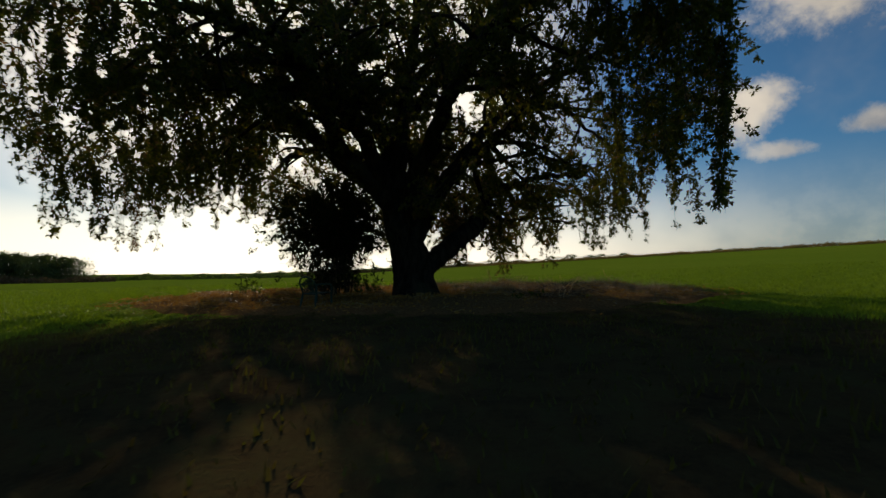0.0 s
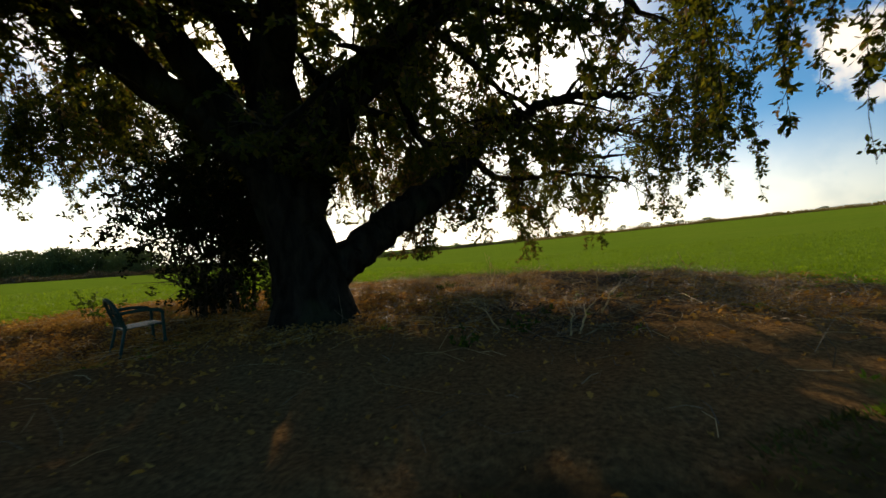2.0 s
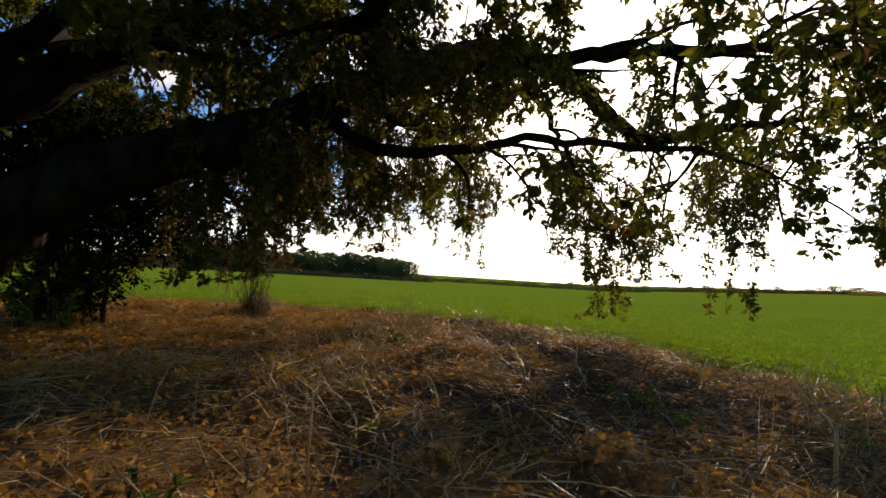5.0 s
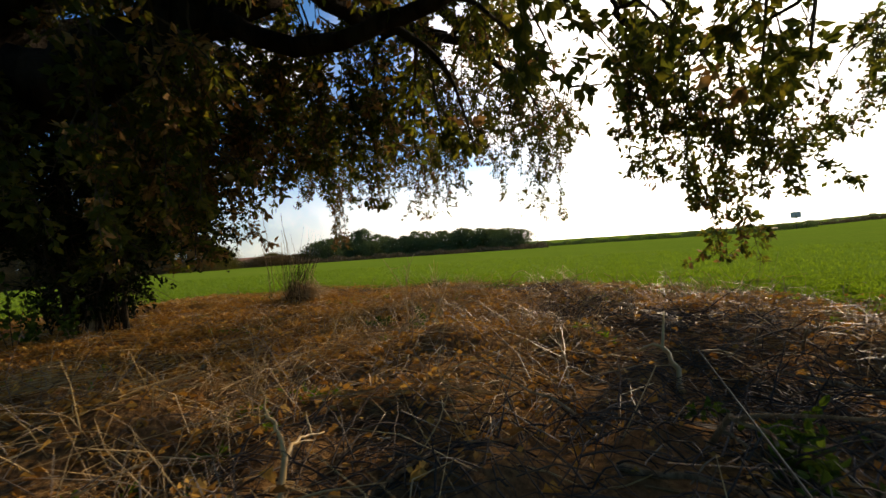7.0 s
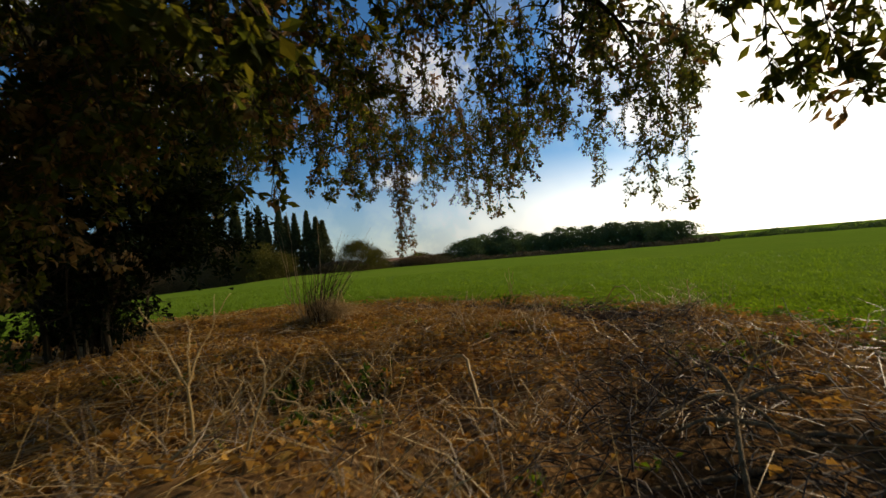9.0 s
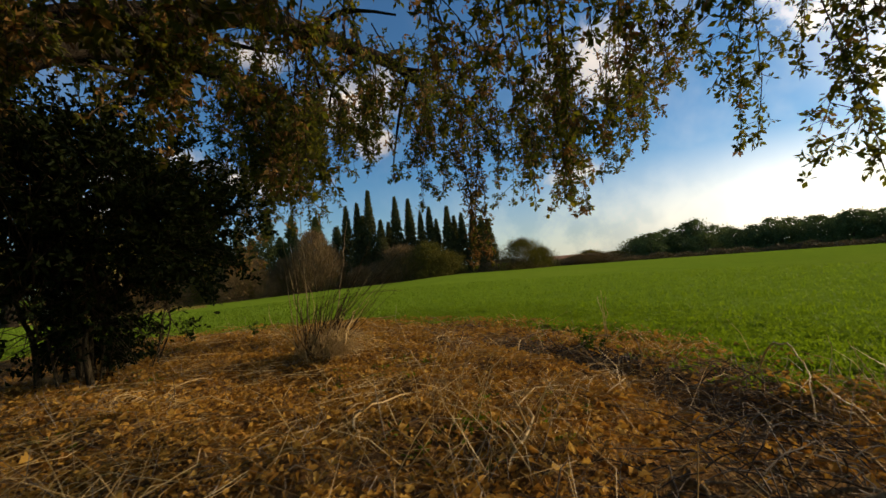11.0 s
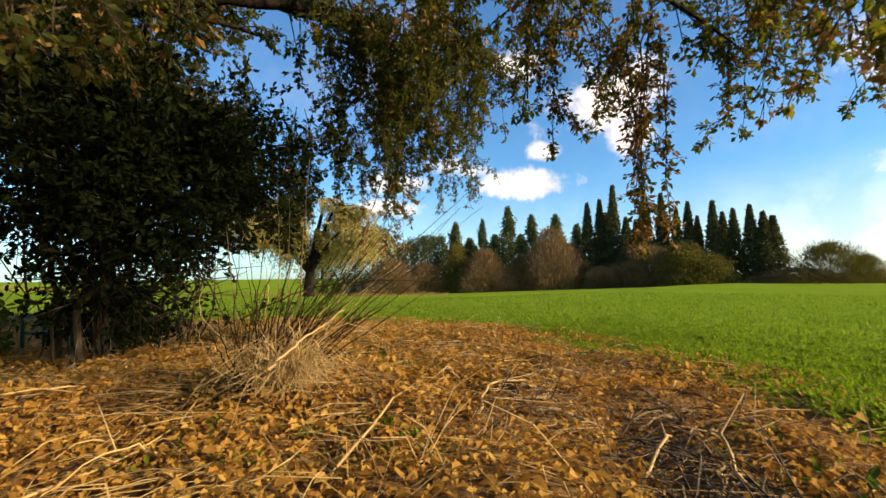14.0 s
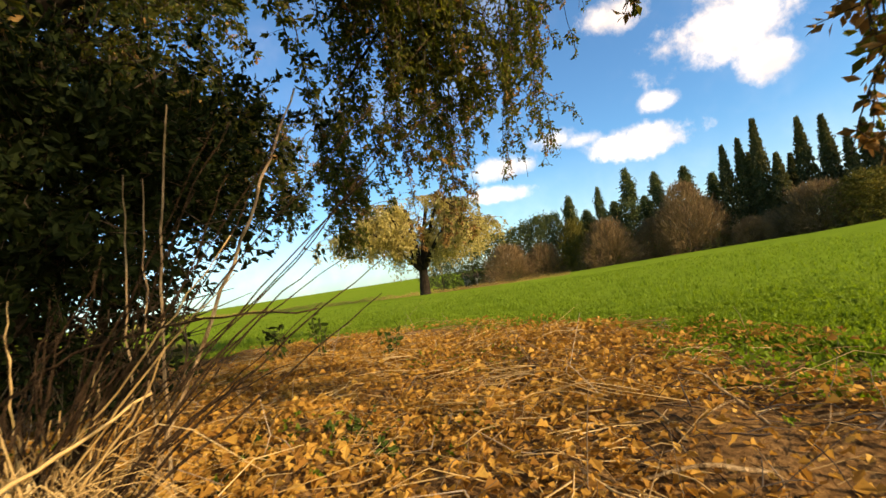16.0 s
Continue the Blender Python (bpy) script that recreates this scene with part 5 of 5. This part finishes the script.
def sprout(x, y, height, leaves, size, name, label):
    """A few thin stems with pairs of small green leaves."""
    ob = thing(name, (x, y, float(ground_z(x, y))), label, "weed", "green sprouts")
    foliage = Soup()
    for i in range(4):
        a, r = i * 1.7 + rng.normal(0, 0.3), rng.uniform(0.02, 0.12)
        tip = np.array([math.cos(a) * r * 2, math.sin(a) * r * 2, height * rng.uniform(0.6, 1.0)])
        line = curve([(math.cos(a) * r * 0.3, math.sin(a) * r * 0.3, -0.02), tip * 0.5 + rng.normal(0, 0.02, 3), tip], 4)
        s = Soup()
        tube(s, line, np.linspace(0.005, 0.002, len(line)), 5)
        s.make("stem", MAT_STEM, ob)
        k = rng.integers(2, len(line), leaves // 4)
        leaf_quads(foliage, line[k], rng.normal(0, 1, (len(k), 3)) + [0, 0, 0.3], rng.uniform(0.6, 1.2, len(k)) * size, rng.uniform(0.4, 0.6, len(k)) * size, rich=True)
    tagged(foliage.make("foliage", MAT_SPROUT, ob, smooth=False), kind="stuff")


for sx, sy, sh, sn in ((-3.5, 16.3, 0.45, 44), (-3.9, 16.6, 0.5, 44), (-4.3, 17.5, 0.4, 36), (-0.45, 16.3, 0.8, 60), (-0.95, 16.4, 0.6, 120), (-0.7, 16.75, 0.55, 90)):
    sprout(sx, sy, sh, sn, 0.085, "sapling", "small leafy green sapling at the shaded litter edge")
for sx, sy, sh, sn in ((1.75, 19.45, 0.14, 120), (2.0, 19.75, 0.12, 120), (1.9, 19.9, 0.14, 60), (2.2, 19.8, 0.14, 80), (2.35, 19.55, 0.12, 60), (2.05, 19.6, 0.12, 60), (5.5, 18.8, 0.16, 80), (5.7, 18.6, 0.12, 60), (5.35, 19.0, 0.12, 60), (-1.75, 22.6, 0.22, 90), (-2.88, 19.46, 0.14, 44), (-2.55, 19.37, 0.08, 30), (-2.92, 19.8, 0.1, 40), (3.6, 15.4, 0.14, 70), (4.6, 16.0, 0.12, 60), (3.2, 14.4, 0.12, 60), (2.7, 13.7, 0.14, 70)):
    sprout(sx, sy, sh, sn, 0.05, "weed_tuft", "low tuft of small green weeds in the litter")

# ---- far trees ----
def far_tree(name, label, category, shape, height, radius, leaves, size, mat, trunk_r, bare=0.12, group="", mat_wood=None, droop=0.0, lumps=1.0, fluff=1.0, twiggy=False, clump=24):
    """A tree with trunk, limbs and a crown of many small clumps. shape(t) gives the crown's relative radius at relative height t."""
    ob = thing(name, (0, 0, 0), label, category, group)
    wood, crown_soup = Soup(), Soup()
    top = height * (0.97 if radius < 0.25 * height else 0.75)
    line = curve([(0, 0, -0.3), (rng.normal(0, 0.05), rng.normal(0, 0.05), height * 0.25), (rng.normal(0, 0.1), rng.normal(0, 0.1), height * 0.6), (0, 0, top)], 5)
    tube(wood, line, np.linspace(trunk_r, trunk_r * 0.15, len(line)), 8, 0.08)
    wood.make("trunk", mat_wood or MAT_TWIG, ob)
    limbs = Soup()
    n = leaves // clump
    for _ in range(n):
        t = rng.random() ** 0.9
        z = height * (bare + (1 - bare) * t)
        a = rng.uniform(0, 2 * np.pi)
        lump = 1 + lumps * (0.25 * math.sin(3 * a + t * 9) + 0.18 * math.sin(7 * a + 17 * t))
        r = radius * shape(t) * lump * (0.25 + 0.75 * rng.random() ** 0.6)
        c = np.array([math.cos(a) * r, math.sin(a) * r, z])
        if rng.random() < 0.25 * clump / 24:
            root = np.array([0, 0, max(height * bare * 0.6, z - r * 0.8)])
            tube(limbs, curve([root, (root + c) / 2 + rng.normal(0, 0.1, 3) * radius * 0.3, c], 3), np.linspace(trunk_r * 0.18, trunk_r * 0.04, 7), 4, cap=False)
        p = c + rng.normal(0, 1, (clump, 3)) * radius * fluff * (0.04 + 0.08 * min(1, shape(t))) * np.array([1, 1, 1.3])
        w = rng.normal(0, 1, (clump, 3)) + c / (np.linalg.norm(c) + 1e-6) * 0.5 + np.array([0, 0, -droop])
        if twiggy:
            w = unit(p + np.array([0, 0, height * 0.1])) + rng.normal(0, 0.28, (clump, 3))
            leaf_quads(crown_soup, p, w, rng.uniform(2.5, 5.0, clump) * size, rng.uniform(0.12, 0.3, clump) * size)
        else:
            leaf_quads(crown_soup, p, w, rng.uniform(0.6, 1.3, clump) * size, rng.uniform(0.4, 0.7, clump) * size)
    if limbs.v:
        tagged(limbs.make("limb_growth", mat_wood or MAT_TWIG, ob), kind="stuff")
    tagged(crown_soup.make("crown", mat, ob, smooth=False), kind="stuff")
    return ob


def spread(source, places, kind_scale=(0.85, 1.15)):
    """Copies of a built tree at (az, distance, height factor, width factor); the first place takes the tree itself."""
    for i, (az, dist, hs, ws) in enumerate(places):
        p = on_ground(az, dist)
        m = Matrix.Translation(p) @ Matrix.Rotation(rng.uniform(0, 6.28), 4, "Z") @ Matrix.Diagonal((ws, ws, hs, 1))
        if i == 0:
            first = m
        else:
            copy_thing(source, m)
    source.matrix_basis = first


def green_set(name, a, b, c, glow=0.25):
    return leaf_material(name, [(0.0, a), (0.55, b), (1.0, c)], glow, 0.6, (1.1, 1.1, 0.6))


MAT_CYPRESS = green_set("cypress_foliage", (0.045, 0.055, 0.024), (0.08, 0.085, 0.036), (0.13, 0.115, 0.05))
MAT_CONIFER = green_set("conifer_foliage", (0.042, 0.066, 0.028), (0.078, 0.105, 0.04), (0.145, 0.14, 0.055))
MAT_OLIVE = green_set("olive_foliage", (0.06, 0.065, 0.015), (0.11, 0.1, 0.022), (0.19, 0.14, 0.03))
MAT_BARE = green_set("bare_twig_crown", (0.10, 0.065, 0.035), (0.19, 0.125, 0.06), (0.3, 0.2, 0.1), 0.1)
MAT_WOODLAND = green_set("woodland_foliage", (0.06, 0.09, 0.035), (0.095, 0.135, 0.05), (0.15, 0.18, 0.07))
MAT_WILLOW = green_set("willow_foliage", (0.26, 0.2, 0.06), (0.4, 0.33, 0.11), (0.54, 0.46, 0.2), 0.4)
MAT_SCRUB = green_set("dry_scrub", (0.08, 0.055, 0.03), (0.15, 0.10, 0.05), (0.22, 0.16, 0.08), 0.1)


MAT_DRY_STRIP = green_set("dry_grass_strip", (0.2, 0.13, 0.04), (0.32, 0.22, 0.07), (0.42, 0.31, 0.12), 0.2)


def pillar(t):
    return min(1.0, 0.62 + t * 1.9) * (1 - t) ** 0.88 + 0.008


def cone(t):
    return (1 - t) ** 0.95 * (0.78 + 0.22 * math.sin(t * 24)) + 0.015


def dome(t):
    return math.sqrt(max(0.0, 1 - (1.6 * t - 0.6) ** 2)) + 0.03


def half_round(t):
    return math.sqrt(max(0.0, 1 - t * t)) + 0.03


def willow_tree():
    """A short trunk, arching limbs and long hanging strands of narrow yellow leaves, with gaps between."""
    ob = thing("willow_tree", (0, 0, 0), "broad airy willow with yellow autumn leaves at the field edge", "tree")
    s = Soup()
    tube(s, curve([(0, 0, -0.3), (0.05, 0.02, 1.0), (0.0, 0.1, 2.4)], 5), np.linspace(0.42, 0.3, 11), 12, 0.08)
    s.make("trunk", MAT_OAK_BARK, ob)
    strands, leaves = Soup(), Soup()
    for i in range(12):
        a = i * 2.4 + rng.normal(0, 0.2)
        reach, top = (6.6 - 0.42 * i) * rng.uniform(0.9, 1.08), 5.6 + 0.3 * i
        out = np.array([math.cos(a), math.sin(a), 0])
        line = curve([(0, 0.05, 2.1), out * reach * 0.3 + [0, 0, 2.2 + (top - 2.2) * 0.55], out * reach * 0.65 + [0, 0, top], out * reach + [0, 0, top - 0.8]], 6)
        s = Soup()
        tube(s, line, np.linspace(0.2, 0.03, len(line)), 8, 0.08)
        s.make("limb", MAT_OAK_BARK, ob)
        for _ in range(15):
            k = int(rng.integers(5, len(line) - 1))
            b = a + rng.normal(0, 0.9)
            run = rng.uniform(0.8, 2.2)
            way = np.array([math.cos(b), math.sin(b), 0.35])
            q = np.linspace(0, 1, 6)[:, None]
            sub = line[k] + way * run * q + np.array([0, 0, -0.35 * run]) * q**2
            tube(strands, sub, np.linspace(0.035, 0.012, 6), 4, cap=False)
            for _ in range(9):
                p = sub[int(rng.integers(1, 6))]
                drop = min(rng.uniform(0.7, 2.6), p[2] - 1.7)
                hang = p + np.array([rng.normal(0, 0.25), rng.normal(0, 0.25), 0]) * q + np.array([out[0] * 0.35, out[1] * 0.35, 0]) * np.sqrt(q) + np.array([0, 0, -drop]) * q**1.4
                tube(strands, hang, np.linspace(0.012, 0.004, 6), 3, cap=False)
                m = int(6 + 8 * drop)
                t = rng.random(m) * 4.99
                j = t.astype(int)
                at = hang[j] + (hang[j + 1] - hang[j]) * (t - j)[:, None] + rng.normal(0, 0.09, (m, 3))
                leaf_quads(leaves, at, rng.normal(0, 0.6, (m, 3)) + [0, 0, -0.9], rng.uniform(0.18, 0.36, m), rng.uniform(0.07, 0.13, m))
    tagged(strands.make("strand_growth", MAT_TWIG, ob), kind="stuff")
    tagged(leaves.make("crown", MAT_WILLOW, ob, "narrow yellow leaves", smooth=False), kind="stuff")
    return ob


def far_trees():
    cypress = far_tree("cypress", "tall dark narrow cypress at the far field edge", "tree", pillar, 17.0, 2.3, 7200, 0.46, MAT_CYPRESS, 0.22, 0.0, "cypresses", droop=-1.6, lumps=0.12, fluff=0.8, clump=6)
    spread(cypress, [(108.4, 94, 1.0, 1.1), (106.9, 95, 1.04, 1.1), (105.4, 94, 1.18, 1.1), (104.0, 92, .78, 1.1), (106.2, 98, .9, 1.2), (101.9, 95, 1.08, 1.1), (100.1, 96, 1.05, 1.1), (98.6, 94, .84, .9), (97.4, 95, .9, 1.0), (96.5, 96, .74, .9), (95.0, 95, .88, 1.05), (94.1, 98, .77, 1.0), (93.1, 96, .78, 1.0), (91.6, 95, .8, 1.0), (90.5, 95, .72, 1.1), (89.7, 96, .68, 1.25), (102.9, 99, .8, 1.0)])
    conifer = far_tree("conifer", "green conifer with open pointed crown behind the field", "tree", cone, 15.5, 4.6, 6600, 0.42, MAT_CONIFER, 0.26, 0.0, "conifers")
    spread(conifer, [(118.2, 96, 1.15, 1.2), (115.2, 97, 1.03, 1.1), (121.5, 96, 1.0, .8), (125.0, 96, .97, 1.1), (112.2, 98, 1.02, 1.25), (109.7, 97, .86, 1.1), (116.6, 101, .8, 1.3), (123.2, 101, .78, 1.4), (119.9, 102, .82, 1.3)])
    pine = far_tree("pine_tree", "bushy dark green pine behind the field", "tree", dome, 12.0, 4.4, 5400, 0.46, MAT_CONIFER, 0.3, 0.0, "conifers")
    spread(pine, [(129.4, 97, 1.05, 1.0), (127.4, 98, 1.06, .9), (131.6, 99, .95, 1.0), (134.5, 99, .92, 1.0), (138.0, 101, .95, 1.0), (142.0, 101, .9, 1.0), (122.4, 101, .8, .9), (113.6, 101, .85, .9)])
    tall = far_tree("bare_tree", "bare brown winter tree in front of the conifers", "tree", dome, 11.2, 4.2, 8400, 0.3, MAT_BARE, 0.18, 0.0, "bare shrubs", twiggy=True, lumps=0.5)
    spread(tall, [(112.8, 89, 1.0, 1.0), (110.7, 93, .7, .8)])
    round_bush = far_tree("bare_shrub", "round reddish brown bare shrub at the field edge", "shrub", half_round, 7.0, 4.8, 7200, 0.32, MAT_BARE, 0.1, 0.0, "bare shrubs", twiggy=True, lumps=0.4)
    spread(round_bush, [(121.3, 89, 1.05, .95), (106.9, 89, .5, .65), (101.7, 90, .93, 1.0), (104.2, 91, .6, .8), (133.5, 89, .9, .95), (116.2, 92, .9, .8), (87.6, 91, .3, 1.2), (77.0, 105, .3, 1.6), (129.0, 93, .8, .9)])
    mound = far_tree("olive_shrub", "rounded olive green shrub at the field edge", "shrub", half_round, 7.2, 4.8, 9600, 0.34, MAT_OLIVE, 0.1, 0.0, "olive shrubs")
    spread(mound, [(98.0, 88, .95, 1.05), (95.4, 89, .66, .8), (125.1, 92, 1.3, .7), (119.8, 93, .9, .6)])
    grey = far_tree("grey_shrub", "grey green spreading shrub at the field corner", "shrub", half_round, 5.4, 4.9, 9600, 0.24, MAT_OLIVE, 0.1, 0.0, "olive shrubs", twiggy=True, lumps=0.7)
    spread(grey, [(85.4, 92, 1.0, 1.0), (82.9, 94, .7, .6), (77.0, 110, .5, .9), (74.0, 112, .4, 1.0)])
    spread(willow_tree(), [(143.6, 46, 1.1, 1.4)])
    wood = far_tree("woodland_tree", "dark green round-topped tree of the far wood", "tree", dome, 6.0, 3.8, 3000, 0.42, MAT_WOODLAND, 0.25, 0.0, "far wood")
    places = []
    for i in range(36):
        az = 43.3 + 28 * (i + 0.5 * rng.random()) / 35
        places.append((az, 112 + rng.uniform(0, 14), rng.uniform(0.72, 1.12) + (0.42 if i in (27, 28) else 0), rng.uniform(0.75, 1.15)))
    spread(wood, places)
    lone = far_tree("hedge_tree", "small dark tree on the far skyline", "tree", dome, 5.0, 3.6, 720, 0.7, MAT_WOODLAND, 0.2, 0.0, "skyline trees")
    spread(lone, [(az, 300 + rng.uniform(-30, 60), rng.uniform(0.3, 0.7), rng.uniform(0.9, 1.8)) for az in np.linspace(-60, 24, 40)])


far_trees()


def hedge(az0, az1, dist, height, label, mat, n=3000, size=0.35, slim=1.0):
    """A low line of scrub along the far edge of the field."""
    s = Soup()
    az = np.radians(rng.uniform(az0, az1, n))
    d = dist + rng.normal(0, 1.5, n)
    x, y = -np.sin(az) * d, 22.3 + np.cos(az) * d
    top = height * (0.65 + 0.35 * np.sin(az * 90) * np.sin(az * 37 + 1))
    p = np.stack([x, y, ground_z(x, y) + rng.random(n) ** 1.2 * top], -1)
    leaf_quads(s, p, rng.normal(0, 1, (n, 3)) + [0, 0, 0.6], rng.uniform(0.6, 1.4, n) * size, rng.uniform(0.4, 0.8, n) * size * slim)
    tagged(s.make("hedge", mat, None, "", False), label, "hedge", kind="stuff")


hedge(12, 44, 165, 2.2, "dark scrub hedge along the far field edge", MAT_WOODLAND, 9000, 0.5)
hedge(-14, 18, 210, 1.6, "brown scrub on the far side of the field", MAT_SCRUB, 8000, 0.6)
hedge(40, 87, 104, 1.4, "band of dry brown scrub before the far wood", MAT_SCRUB, 12000, 0.4)
hedge(87, 140, 91, 1.4, "dry scrub under the far trees", MAT_SCRUB, 7000, 0.22)
hedge(126, 185, 62, 0.6, "strip of dry yellow grass behind the field", MAT_DRY_STRIP, 14000, 0.3, 0.15)

hedge(-64, -6, 178, 0.9, "dry yellow field margin on the far hillside", MAT_DRY_STRIP, 12000, 0.8, 0.5)


def field_sign():
    p = on_ground(13.5, 150)
    ob = thing("field_sign", p, "small pale grey sign board on a post across the field", "sign")
    s = Soup()
    tube(s, [(0, 0, -0.5), (0, 0, 2.2), (0, 0, 4.2)], 0.09, 8)
    s.make("post", MAT_TWIG, ob)
    s = Soup()
    bar(s, (-1.2, 0, 4.0), (1.2, 0, 4.0), 0.12, 1.7, (0, 0, 1))
    s.make("board", plain_material("weathered_board", (0.4, 0.4, 0.39), 0.7), ob, smooth=False)
    ob.rotation_euler = (0, 0, radians(16))


field_sign()


def farm_building(az, dist, width, height, label, wall_rgb):
    p = on_ground(az, dist)
    ob = thing("farm_building", p, label, "building")
    ob.rotation_euler = (0, 0, radians(az + 8))
    w, d, h = width / 2, 3.0, height
    s = Soup()
    v = [(-w, -d, -0.5), (w, -d, -0.5), (w, d, -0.5), (-w, d, -0.5), (-w, -d, h), (w, -d, h), (w, d, h), (-w, d, h), (-w, 0, h + 1.1), (w, 0, h + 1.1)]
    s.add(v, [[0, 1, 5, 4], [1, 2, 6, 5], [2, 3, 7, 6], [3, 0, 4, 7]])
    s.f.setdefault(3, []).append(np.array([[5, 6, 9], [7, 4, 8]]))
    s.make("wall", plain_material("white_render", wall_rgb, 0.9, 0.2, 3.0, 0.3), ob, smooth=False)
    for k in (-1, 1):
        s = Soup()
        bar(s, (-w - 0.3, k * (d + 0.3) * 0.5, h + 0.52), (w + 0.3, k * (d + 0.3) * 0.5, h + 0.52), math.hypot(d + 0.3, 1.1) , 0.12, (0, k * 1.1 / (d + 0.3), 1.0))
        s.make("roof", plain_material("tile_roof", (0.3, 0.14, 0.08), 0.9), ob, smooth=False)
    for i in range(3):
        s = Soup()
        x = -w + width * (i + 0.5) / 3
        bar(s, (x, -d - 0.02, 0.9), (x, -d - 0.02, 2.0), 0.9, 0.06, (0, 1, 0))
        s.make("window", plain_material("dark_pane", (0.03, 0.035, 0.04), 0.15, 0.5), ob, smooth=False)


farm_building(137.0, 112, 9, 2.6, "low white farm building far behind the trees", (0.75, 0.74, 0.7))
farm_building(79.0, 150, 16, 1.8, "low far building with a red tiled roof", (0.6, 0.42, 0.3))
